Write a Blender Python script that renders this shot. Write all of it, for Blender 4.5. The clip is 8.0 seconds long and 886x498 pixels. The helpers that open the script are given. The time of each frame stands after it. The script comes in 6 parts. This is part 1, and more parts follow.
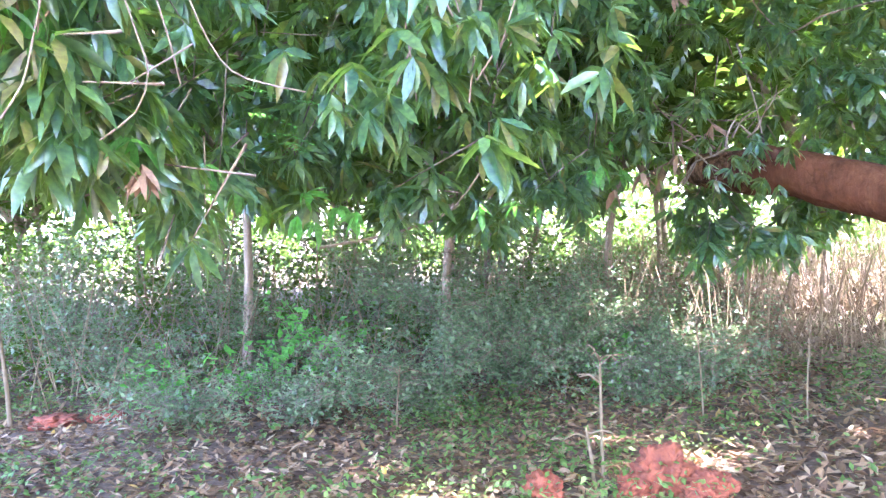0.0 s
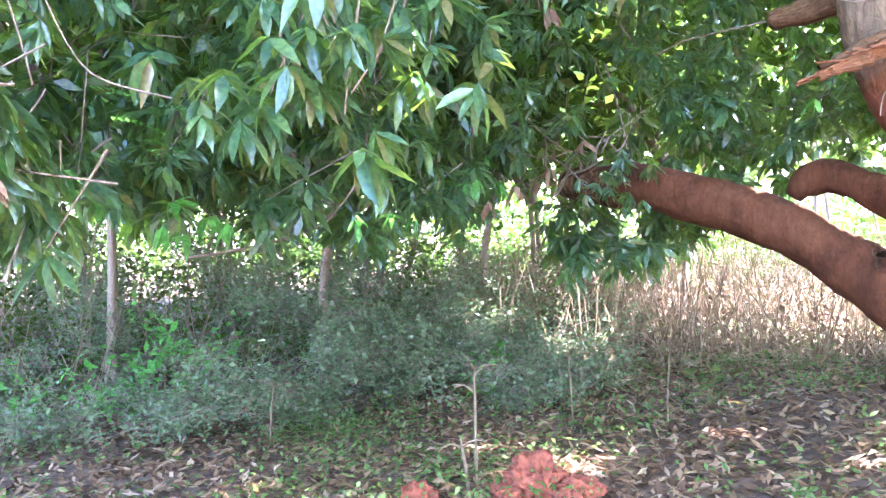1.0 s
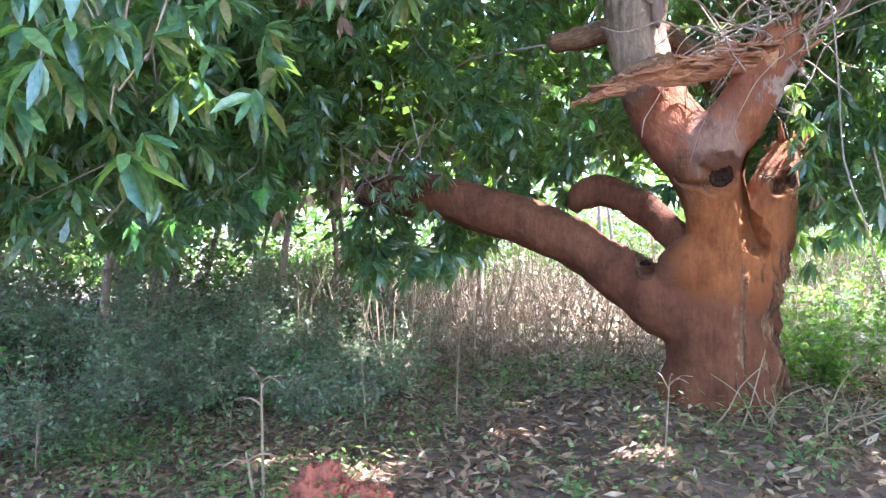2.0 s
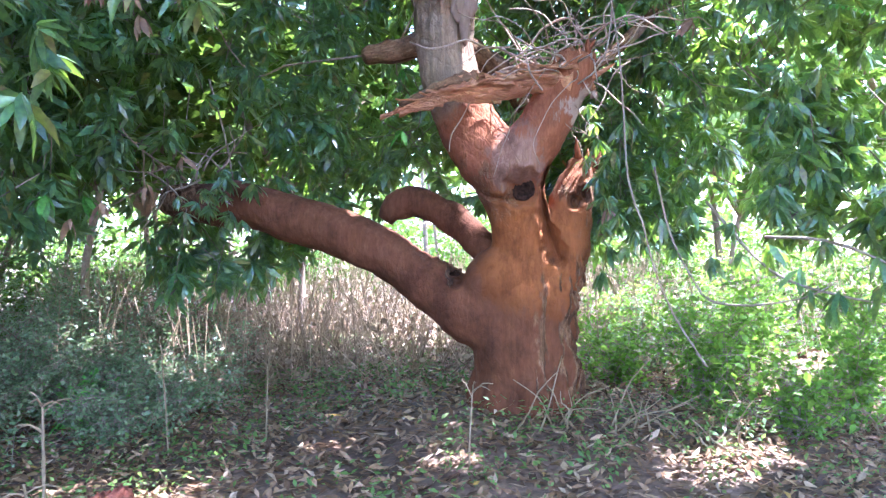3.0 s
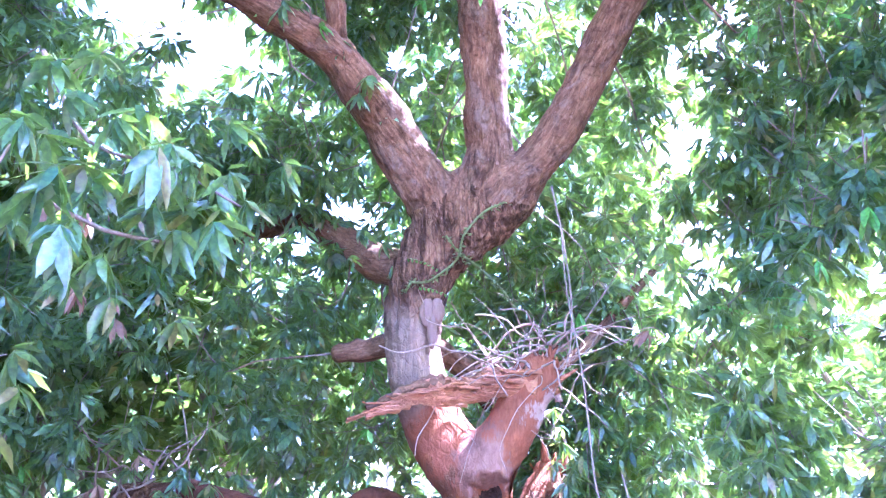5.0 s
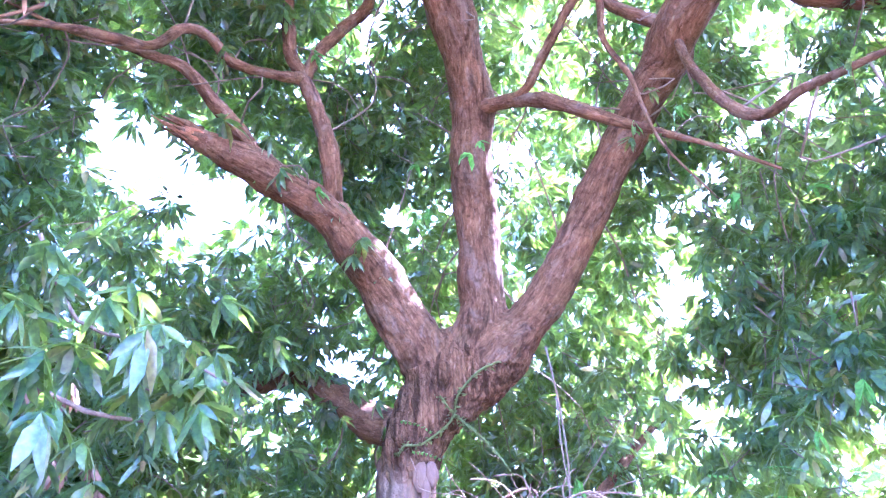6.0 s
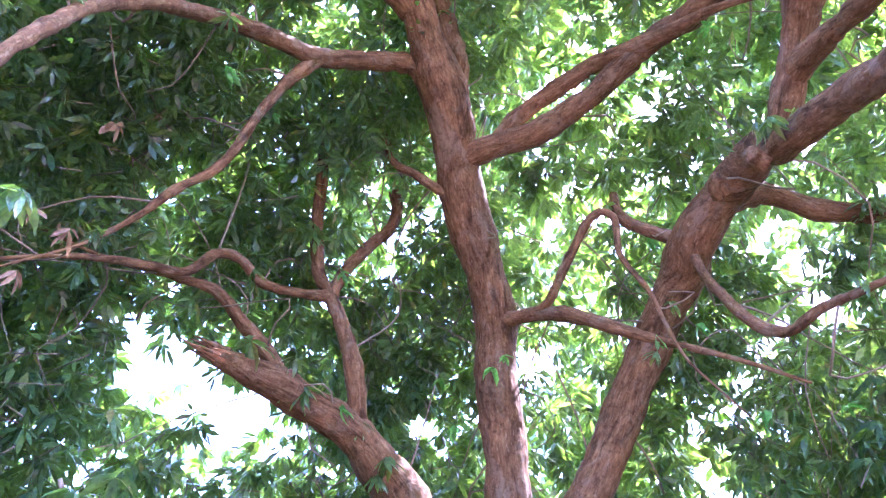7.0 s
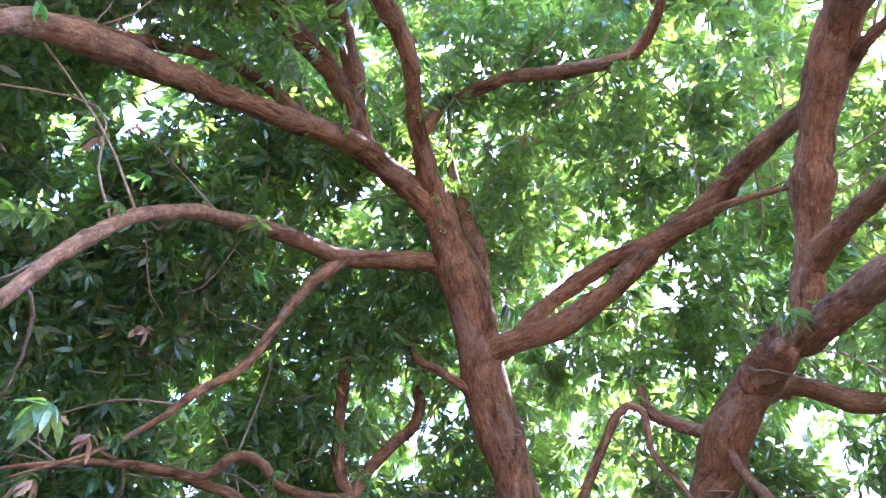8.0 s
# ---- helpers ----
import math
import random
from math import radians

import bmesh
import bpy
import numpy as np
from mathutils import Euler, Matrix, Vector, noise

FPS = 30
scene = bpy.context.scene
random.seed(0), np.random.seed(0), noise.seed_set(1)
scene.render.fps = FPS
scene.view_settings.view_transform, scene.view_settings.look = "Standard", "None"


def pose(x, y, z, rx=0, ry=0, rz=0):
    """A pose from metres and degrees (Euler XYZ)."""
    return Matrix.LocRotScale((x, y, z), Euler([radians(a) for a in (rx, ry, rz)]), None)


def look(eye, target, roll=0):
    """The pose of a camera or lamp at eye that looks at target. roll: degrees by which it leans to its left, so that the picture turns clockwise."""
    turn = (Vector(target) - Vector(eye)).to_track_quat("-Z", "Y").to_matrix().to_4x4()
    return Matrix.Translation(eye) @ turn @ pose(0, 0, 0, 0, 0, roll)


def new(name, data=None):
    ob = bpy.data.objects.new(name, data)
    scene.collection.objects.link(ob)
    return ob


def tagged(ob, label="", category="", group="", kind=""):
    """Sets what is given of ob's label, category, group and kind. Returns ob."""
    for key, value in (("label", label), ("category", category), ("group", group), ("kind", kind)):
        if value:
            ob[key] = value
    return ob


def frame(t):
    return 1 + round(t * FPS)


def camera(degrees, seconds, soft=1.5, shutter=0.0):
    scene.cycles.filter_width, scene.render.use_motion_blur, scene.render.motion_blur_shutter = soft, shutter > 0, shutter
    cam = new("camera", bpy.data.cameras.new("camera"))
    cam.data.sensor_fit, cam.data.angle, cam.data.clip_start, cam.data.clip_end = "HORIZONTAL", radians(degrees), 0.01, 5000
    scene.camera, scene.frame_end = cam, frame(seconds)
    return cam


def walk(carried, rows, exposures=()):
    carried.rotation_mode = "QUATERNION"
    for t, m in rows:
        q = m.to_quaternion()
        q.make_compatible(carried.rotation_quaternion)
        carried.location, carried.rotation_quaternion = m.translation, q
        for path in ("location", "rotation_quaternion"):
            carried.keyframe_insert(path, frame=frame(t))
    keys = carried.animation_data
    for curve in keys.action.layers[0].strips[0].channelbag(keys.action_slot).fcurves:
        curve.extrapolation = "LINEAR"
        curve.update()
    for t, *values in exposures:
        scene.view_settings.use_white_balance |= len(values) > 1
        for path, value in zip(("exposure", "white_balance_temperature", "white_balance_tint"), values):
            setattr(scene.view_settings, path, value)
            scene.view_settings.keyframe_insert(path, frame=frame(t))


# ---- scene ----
# The camera, held by somebody who turns from the thicket to the tree, steps up to it and tilts up into its crown.
cam = camera(59.2, 8.0, soft=1.35)
EYE = 1.5
ROWS = [
    (0, -0.479, 0.947, 0.099, -9.38, -1.54, -2.61),
    (0.5, -0.476, 0.922, 0.119, -13.31, -1.44, -2.42),
    (1, -0.454, 0.954, 0.123, -18.19, -1.37, -2.08),
    (1.5, -0.405, 0.961, 0.133, -24.76, -1.46, -1.80),
    (2, -0.340, 0.915, 0.134, -32.12, -1.35, -1.51),
    (2.2, -0.325, 0.891, 0.130, -35.08, -1.29, -1.49),
    (3.3, -0.193, 0.817, 0.195, -46.39, -0.2, -0.94),
    (3.5, -0.201, 0.825, 0.214, -47.06, 1.59, -0.91),
    (4, -0.235, 0.793, 0.272, -47.2, 7.91, -0.84),
    (4.5, -0.262, 0.766, 0.306, -47.02, 13.9, -0.86),
    (4.7, -0.266, 0.769, 0.324, -47.11, 15.83, -0.94),
    (5.8, -0.268, 0.689, 0.513, -47.22, 26.4, -0.93),
    (6, -0.283, 0.665, 0.542, -47.33, 28.52, -1.27),
    (6.5, -0.324, 0.592, 0.628, -46.81, 34.94, -1.24),
    (7, -0.367, 0.545, 0.704, -45.25, 42.34, -0.97),
    (7.5, -0.391, 0.535, 0.722, -43.65, 50.03, -0.49),
    (8, -0.408, 0.532, 0.737, -43.23, 56.23, -0.42),
]
walk(cam, [(t, pose(x, y, EYE + z, 90 + pitch, 0, yaw) @ pose(0, 0, 0, 0, 0, roll)) for t, x, y, z, yaw, pitch, roll in ROWS],
     exposures=[(0.0, 5.35, 5400, 23), (1.0, 5.2, 5350, 22), (1.5, 4.95, 5300, 20), (2.0, 4.45, 5150, 17), (3.5, 4.7, 4880, 27), (4.0, 5.08, 4700, 36), (4.5, 5.32, 4500, 43), (6.0, 5.5, 4520, 50), (6.5, 5.35, 4660, 48), (7.0, 4.83, 4820, 41), (7.5, 4.53, 4950, 35), (8.0, 4.58, 4900, 33)])

# ---- sky and sun ----
SUN_AZ, SUN_EL = -120.0, 63.0      # degrees to the left of +y, and above the horizon
sun_dir = Vector((-math.sin(radians(SUN_AZ)) * math.cos(radians(SUN_EL)),
                  math.cos(radians(SUN_AZ)) * math.cos(radians(SUN_EL)), math.sin(radians(SUN_EL))))
world = bpy.data.worlds.new("sky")
scene.world = world
world.use_nodes = True
wn, wl = world.node_tree.nodes, world.node_tree.links
sky = wn.new("ShaderNodeTexSky")
sky.sky_type, sky.sun_disc = "NISHITA", False
sky.sun_elevation, sky.sun_rotation = radians(SUN_EL), math.atan2(sun_dir.x, sun_dir.y)
sky.dust_density = 3.0
wl.new(sky.outputs["Color"], wn["Background"].inputs["Color"])
wn["Background"].inputs["Strength"].default_value = 0.15
sun = new("sun", bpy.data.lights.new("sun", "SUN"))
sun.data.energy, sun.data.angle, sun.data.color = 2.3, radians(0.53), (1.0, 0.95, 0.87)
sun.matrix_world = look(sun_dir * 60, (0, 0, 0))

# ---- materials ----
def material(name):
    m = bpy.data.materials.new(name)
    m.use_nodes = True
    return m, m.node_tree.nodes, m.node_tree.links, m.node_tree.nodes["Principled BSDF"]


def ramp(nodes, stops):
    r = nodes.new("ShaderNodeValToRGB")
    e = r.color_ramp.elements
    while len(e) < len(stops):
        e.new(0.5)
    for el, (p, c) in zip(e, stops):
        el.position, el.color = p, (*c, 1)
    return r


def leaf_material(name, stops, through_colour, passed=0.35, rough=0.38, spec=0.5):
    """Leaf blades: each blade (island) takes its own tone; light comes through them."""
    m, n, l, bsdf = material(name)
    geo = n.new("ShaderNodeNewGeometry")
    r = ramp(n, stops)
    l.new(geo.outputs["Random Per Island"], r.inputs[0])
    tex = n.new("ShaderNodeTexNoise")
    tex.inputs["Scale"].default_value = 35.0
    co = n.new("ShaderNodeTexCoord")
    l.new(co.outputs["Object"], tex.inputs["Vector"])
    mix = n.new("ShaderNodeMix")
    mix.data_type, mix.blend_type = "RGBA", "MULTIPLY"
    mix.inputs["Factor"].default_value = 0.5
    l.new(r.outputs["Color"], mix.inputs[6])
    mottle = ramp(n, [(0.3, (0.6, 0.6, 0.6)), (0.7, (1.25, 1.25, 1.2))])
    l.new(tex.outputs["Fac"], mottle.inputs[0])
    l.new(mottle.outputs["Color"], mix.inputs[7])
    l.new(mix.outputs[2], bsdf.inputs["Base Color"])
    bsdf.inputs["Roughness"].default_value = rough
    bsdf.inputs["Specular IOR Level"].default_value = spec
    trans = n.new("ShaderNodeBsdfTranslucent")
    tint = n.new("ShaderNodeMix")
    tint.data_type, tint.blend_type = "RGBA", "MULTIPLY"
    tint.inputs["Factor"].default_value = 1.0
    l.new(mottle.outputs["Color"], tint.inputs[6])
    tint.inputs[7].default_value = (*through_colour, 1)
    l.new(tint.outputs[2], trans.inputs["Color"])
    blend = n.new("ShaderNodeMixShader")
    blend.inputs[0].default_value = passed
    l.new(bsdf.outputs[0], blend.inputs[1])
    l.new(trans.outputs[0], blend.inputs[2])
    l.new(blend.outputs[0], n["Material Output"].inputs["Surface"])
    return m


def bark_material(name, low, high, dust, scale=9.0, relief=0.6, dusty=0.5, splash=None, fleck=0.25, along=None):
    """Bark with furrows along z, lichen-pale patches and red earth washed over it."""
    m, n, l, bsdf = material(name)
    co = n.new("ShaderNodeTexCoord")
    mp = n.new("ShaderNodeMapping")
    mp.inputs["Scale"].default_value = (1, 1, 0.35)
    l.new(co.outputs["Object"], mp.inputs["Vector"])
    if along is not None:
        # the grain runs along this bearing instead
        turn = n.new("ShaderNodeMapping")
        turn.inputs["Rotation"].default_value = (0, 0, radians(-along))
        l.new(co.outputs["Object"], turn.inputs["Vector"])
        l.new(turn.outputs[0], mp.inputs["Vector"])
        mp.inputs["Scale"].default_value = (0.16, 1, 1)
    furrow = n.new("ShaderNodeTexNoise")
    furrow.inputs["Scale"].default_value, furrow.inputs["Detail"].default_value = scale * 3, 8
    furrow.inputs["Roughness"].default_value = 0.7
    l.new(mp.outputs[0], furrow.inputs["Vector"])
    flakes = n.new("ShaderNodeTexNoise")
    flakes.inputs["Scale"].default_value, flakes.inputs["Detail"].default_value = scale * 1.3, 3
    flakes.inputs["Distortion"].default_value = 1.2
    l.new(mp.outputs[0], flakes.inputs["Vector"])
    r = ramp(n, [(0.25, low), (0.75, high)])
    l.new(furrow.outputs["Fac"], r.inputs[0])
    big = n.new("ShaderNodeTexNoise")
    big.inputs["Scale"].default_value, big.inputs["Detail"].default_value = 1.6, 4
    l.new(co.outputs["Object"], big.inputs["Vector"])
    mask = ramp(n, [(0.5 - 0.25 * dusty, (0, 0, 0)), (0.72 - 0.25 * dusty, (1, 1, 1))])
    l.new(big.outputs["Fac"], mask.inputs[0])
    if splash:
        # red earth carried up the trunk, thinning out above the height given
        sep = n.new("ShaderNodeSeparateXYZ")
        l.new(co.outputs["Object"], sep.inputs[0])
        up = n.new("ShaderNodeMapRange")
        up.inputs["From Min"].default_value, up.inputs["From Max"].default_value = splash
        up.inputs["To Min"].default_value, up.inputs["To Max"].default_value = 0.22, -0.08
        l.new(sep.outputs["Z"], up.inputs["Value"])
        both = n.new("ShaderNodeMath")
        l.new(big.outputs["Fac"], both.inputs[0])
        l.new(up.outputs[0], both.inputs[1])
        l.new(both.outputs[0], mask.inputs[0])
    mix = n.new("ShaderNodeMix")
    mix.data_type = "RGBA"
    l.new(mask.outputs["Color"], mix.inputs[0])
    l.new(r.outputs["Color"], mix.inputs[6])
    wide = n.new("ShaderNodeTexNoise")
    wide.inputs["Scale"].default_value, wide.inputs["Detail"].default_value = 2.7, 6
    l.new(co.outputs["Object"], wide.inputs["Vector"])
    earth = ramp(n, [(0.3, tuple(c * 0.55 for c in dust)), (0.52, dust), (0.7, (dust[0] * 1.2, dust[1] * 1.55, dust[2] * 1.25))])
    sum_ = n.new("ShaderNodeMath")
    sum_.operation = "MULTIPLY_ADD"
    l.new(furrow.outputs["Fac"], sum_.inputs[0])
    sum_.inputs[1].default_value = 0.45
    half = n.new("ShaderNodeMath")
    half.operation = "MULTIPLY"
    half.inputs[1].default_value = 0.55
    l.new(wide.outputs["Fac"], half.inputs[0])
    l.new(half.outputs[0], sum_.inputs[2])
    l.new(sum_.outputs[0], earth.inputs[0])
    l.new(earth.outputs["Color"], mix.inputs[7])
    flecks = n.new("ShaderNodeTexNoise")
    flecks.inputs["Scale"].default_value, flecks.inputs["Detail"].default_value = scale * 2.6, 3
    l.new(co.outputs["Object"], flecks.inputs["Vector"])
    spot = ramp(n, [(0.6, (0, 0, 0)), (0.7, (1, 1, 1))])
    l.new(flecks.outputs["Fac"], spot.inputs[0])
    scaled = n.new("ShaderNodeMath")
    scaled.operation = "MULTIPLY"
    scaled.inputs[1].default_value = fleck
    l.new(spot.outputs["Color"], scaled.inputs[0])
    pale = n.new("ShaderNodeMix")
    pale.data_type = "RGBA"
    l.new(scaled.outputs[0], pale.inputs[0])
    l.new(mix.outputs[2], pale.inputs[6])
    pale.inputs[7].default_value = (min(1, high[0] * 1.7), min(1, high[1] * 1.75), min(1, high[2] * 1.75), 1)
    l.new(pale.outputs[2], bsdf.inputs["Base Color"])
    bsdf.inputs["Roughness"].default_value = 0.85
    bsdf.inputs["Specular IOR Level"].default_value = 0.25
    add = n.new("ShaderNodeMath")
    add.operation = "MULTIPLY_ADD"
    step = ramp(n, [(0.38, (0, 0, 0)), (0.46, (0.5, 0.5, 0.5)), (0.6, (0.9, 0.9, 0.9)), (0.64, (0.6, 0.6, 0.6))])
    l.new(flakes.outputs["Fac"], step.inputs[0])
    l.new(step.outputs["Color"], add.inputs[0])
    add.inputs[1].default_value = 0.8
    l.new(furrow.outputs["Fac"], add.inputs[2])
    bump = n.new("ShaderNodeBump")
    bump.inputs["Strength"].default_value, bump.inputs["Distance"].default_value = relief, 0.035
    l.new(add.outputs[0], bump.inputs["Height"])
    l.new(bump.outputs[0], bsdf.inputs["Normal"])
    return m


def old_bark(name, zones=(), lift=1.0, flank=None):
    """Flaking mango bark; zones (centre, radius, colour, share) lay a smoother tone of their own over it.
    Without zones the grain runs along the limb, by the mesh's own attribute."""
    m, n, l, bsdf = material(name)
    if zones:
        co = n.new("ShaderNodeTexCoord").outputs["Object"]
    else:
        along = n.new("ShaderNodeAttribute")
        along.attribute_name = "grain"
        co = along.outputs["Vector"]

    def tex(scale, detail, stretch=1.0, rough=0.6, distort=0.0):
        mp = n.new("ShaderNodeMapping")
        mp.inputs["Scale"].default_value = (1, 1, stretch)
        l.new(co, mp.inputs["Vector"])
        t = n.new("ShaderNodeTexNoise")
        t.inputs["Scale"].default_value, t.inputs["Detail"].default_value = scale, detail
        t.inputs["Roughness"].default_value, t.inputs["Distortion"].default_value = rough, distort
        l.new(mp.outputs[0], t.inputs["Vector"])
        return t.outputs["Fac"]

    def calc(op, a, b, c=None):
        k = n.new("ShaderNodeMath")
        k.operation = op
        for i, v in enumerate((a, b, c)):
            if v is None:
                continue
            if isinstance(v, (int, float)):
                k.inputs[i].default_value = v
            else:
                l.new(v, k.inputs[i])
        return k.outputs[0]

    def shade(value, stops):
        r = ramp(n, stops)
        l.new(value, r.inputs[0])
        return r.outputs["Color"]

    def blend(fac, a, b, kind="MIX"):
        k = n.new("ShaderNodeMix")
        k.data_type, k.blend_type = "RGBA", kind
        for i, v in ((0, fac), (6, a), (7, b)):
            if isinstance(v, (int, float)):
                k.inputs[i].default_value = v
            elif isinstance(v, tuple):
                k.inputs[i].default_value = (*v, 1)
            else:
                l.new(v, k.inputs[i])
        return k.outputs[2]

    grain, wide, speck = tex(36, 8, 0.16 if zones else 0.2, 0.75), tex(3.2, 5), tex(46, 3, 0.3)
    # plates: cells stretched along the stem, parted by cracks
    mp = n.new("ShaderNodeMapping")
    mp.inputs["Scale"].default_value = (1, 1, 0.42)
    bend = n.new("ShaderNodeVectorMath")
    bend.operation = "MULTIPLY_ADD"
    nz = n.new("ShaderNodeTexNoise")
    nz.inputs["Scale"].default_value, nz.inputs["Detail"].default_value = 9, 4
    l.new(co, nz.inputs["Vector"])
    l.new(nz.outputs["Color"], bend.inputs[0])
    bend.inputs[1].default_value = (0.09, 0.09, 0.09)
    l.new(co, bend.inputs[2])
    l.new(bend.outputs[0], mp.inputs["Vector"])
    cells = n.new("ShaderNodeTexVoronoi")
    cells.feature = "DISTANCE_TO_EDGE"
    cells.inputs["Scale"].default_value = 24
    l.new(mp.outputs[0], cells.inputs["Vector"])
    ids = n.new("ShaderNodeTexVoronoi")
    ids.inputs["Scale"].default_value = 24
    l.new(mp.outputs[0], ids.inputs["Vector"])
    plate = n.new("ShaderNodeMapRange")
    plate.inputs["From Max"].default_value = 0.16
    l.new(cells.outputs["Distance"], plate.inputs["Value"])
    plate = plate.outputs[0]
    bark = shade(grain, [(p, tuple(c * lift for c in tone)) for p, tone in ((0.28, (0.075, 0.036, 0.021)), (0.5, (0.195, 0.11, 0.057)), (0.78, (0.36, 0.245, 0.14)))])
    bark = blend(0.28, bark, shade(ids.outputs["Color"], [(0.1, (0.72, 0.7, 0.7)), (0.9, (1.28, 1.26, 1.25))]), "MULTIPLY")
    bark = blend(0.55 if zones else 0.2, bark, shade(plate, [(0.0, (0.5, 0.45, 0.43)), (0.7, (1, 1, 1))]), "MULTIPLY")
    bark = blend(0.7, bark, shade(wide, [(0.35, (0.62, 0.6, 0.62)), (0.65, (1.3, 1.18, 1.1))]), "MULTIPLY")
    # flakes that have come off show paler wood
    bark = blend(calc("MULTIPLY", shade(speck, [(0.6, (0, 0, 0)), (0.66, (1, 1, 1))]), 0.3), bark, (0.44, 0.31, 0.22))
    if zones:
        # furrow lines painted dark in the colour, for shade the relief barely gives
        bark = blend(0.85, bark, shade(tex(15, 4, 0.13, 0.6, 0.4), [(0.43, (0.22, 0.19, 0.18)), (0.55, (1, 1, 1))]), "MULTIPLY")
    else:
        # weathered patches, grey where lichen has taken hold; darker streaks along and across the grain
        bark = blend(calc("MULTIPLY", shade(tex(5.5, 6, 0.55, 0.7, 0.8), [(0.53, (0, 0, 0)), (0.62, (1, 1, 1))]), 0.5), bark, (0.235, 0.175, 0.13))
        bark = blend(0.8, bark, shade(tex(8, 5, 0.3, 0.65, 1.2), [(0.36, (0.3, 0.27, 0.26)), (0.5, (1, 1, 1))]), "MULTIPLY")
        bark = blend(0.5, bark, shade(tex(22, 4, 1.6, 0.6, 0.6), [(0.36, (0.4, 0.36, 0.34)), (0.46, (1, 1, 1))]), "MULTIPLY")
    coat, cover = bark, None
    edge = calc("MULTIPLY_ADD", calc("ADD", wide, calc("MULTIPLY", grain, 0.5)), 0.55, -0.41)
    bared = None
    if flank:
        # the side that looks this way, up to the height given, has kept its furrowed bark
        face = n.new("ShaderNodeVectorMath")
        face.operation = "DOT_PRODUCT"
        l.new(n.new("ShaderNodeNewGeometry").outputs["Normal"], face.inputs[0])
        face.inputs[1].default_value = (*flank[:2], 0)
        sep = n.new("ShaderNodeSeparateXYZ")
        l.new(co, sep.inputs[0])
        low = n.new("ShaderNodeMapRange")
        low.inputs["From Min"].default_value, low.inputs["From Max"].default_value = flank[2], flank[2] - 0.3
        l.new(calc("ADD", sep.outputs["Z"], calc("MULTIPLY", edge, 1.0)), low.inputs["Value"])
        turned = n.new("ShaderNodeMapRange")
        turned.inputs["From Min"].default_value, turned.inputs["From Max"].default_value = 0.3, 0.5
        l.new(calc("ADD", face.outputs["Value"], calc("MULTIPLY", edge, 0.5)), turned.inputs["Value"])
        bared = calc("MULTIPLY_ADD", calc("MULTIPLY", low.outputs[0], turned.outputs[0]), -0.85, 1.0)
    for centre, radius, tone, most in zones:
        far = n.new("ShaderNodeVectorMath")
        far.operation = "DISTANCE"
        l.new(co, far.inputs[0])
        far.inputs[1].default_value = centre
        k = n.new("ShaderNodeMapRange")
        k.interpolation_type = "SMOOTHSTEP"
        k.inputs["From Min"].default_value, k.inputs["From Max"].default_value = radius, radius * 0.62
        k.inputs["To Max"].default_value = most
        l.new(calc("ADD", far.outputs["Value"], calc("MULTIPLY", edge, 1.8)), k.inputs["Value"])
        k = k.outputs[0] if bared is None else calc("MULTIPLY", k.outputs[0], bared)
        zone_tone = blend(0.75, tone, shade(wide, [(0.34, (0.45, 0.4, 0.4)), (0.5, (1, 1, 1)), (0.66, (1.3, 1.3, 1.25))]), "MULTIPLY")
        zone_tone = blend(0.55, zone_tone, shade(grain, [(0.3, (0.5, 0.48, 0.48)), (0.7, (1.4, 1.4, 1.4))]), "MULTIPLY")
        coat = blend(k, coat, zone_tone)
        cover = k if cover is None else calc("MAXIMUM", cover, k)
    l.new(coat, bsdf.inputs["Base Color"])
    bsdf.inputs["Roughness"].default_value = 0.88
    bsdf.inputs["Specular IOR Level"].default_value = 0.15
    height = calc("MULTIPLY_ADD", plate, 0.5 if zones else 0.2, calc("MULTIPLY", grain, 1.0))
    bump = n.new("ShaderNodeBump")
    bump.inputs["Distance"].default_value = 0.02
    if cover is None:
        bump.inputs["Strength"].default_value = 0.4
    else:
        l.new(calc("MULTIPLY_ADD", cover, -0.72, 0.95), bump.inputs["Strength"])
    l.new(height, bump.inputs["Height"])
    l.new(bump.outputs[0], bsdf.inputs["Normal"])
    return m


def earth_material(name, dark, light, scale, relief=0.5):
    m, n, l, bsdf = material(name)
    co = n.new("ShaderNodeTexCoord")
    fine = n.new("ShaderNodeTexNoise")
    fine.inputs["Scale"].default_value, fine.inputs["Detail"].default_value = scale, 10
    l.new(co.outputs["Object"], fine.inputs["Vector"])
    r = ramp(n, [(0.3, dark), (0.7, light)])
    l.new(fine.outputs["Fac"], r.inputs[0])
    big = n.new("ShaderNodeTexNoise")
    big.inputs["Scale"].default_value = scale * 0.08
    l.new(co.outputs["Object"], big.inputs["Vector"])
    mix = n.new("ShaderNodeMix")
    mix.data_type, mix.blend_type = "RGBA", "MULTIPLY"
    mix.inputs[0].default_value = 0.7
    tone = ramp(n, [(0.35, (0.6, 0.58, 0.55)), (0.65, (1.15, 1.1, 1.05))])
    l.new(big.outputs["Fac"], tone.inputs[0])
    l.new(r.outputs["Color"], mix.inputs[6])
    l.new(tone.outputs["Color"], mix.inputs[7])
    l.new(mix.outputs[2], bsdf.inputs["Base Color"])
    bsdf.inputs["Roughness"].default_value = 0.9
    bump = n.new("ShaderNodeBump")
    bump.inputs["Strength"].default_value, bump.inputs["Distance"].default_value = relief, 0.03
    l.new(fine.outputs["Fac"], bump.inputs["Height"])
    l.new(bump.outputs[0], bsdf.inputs["Normal"])
    return m


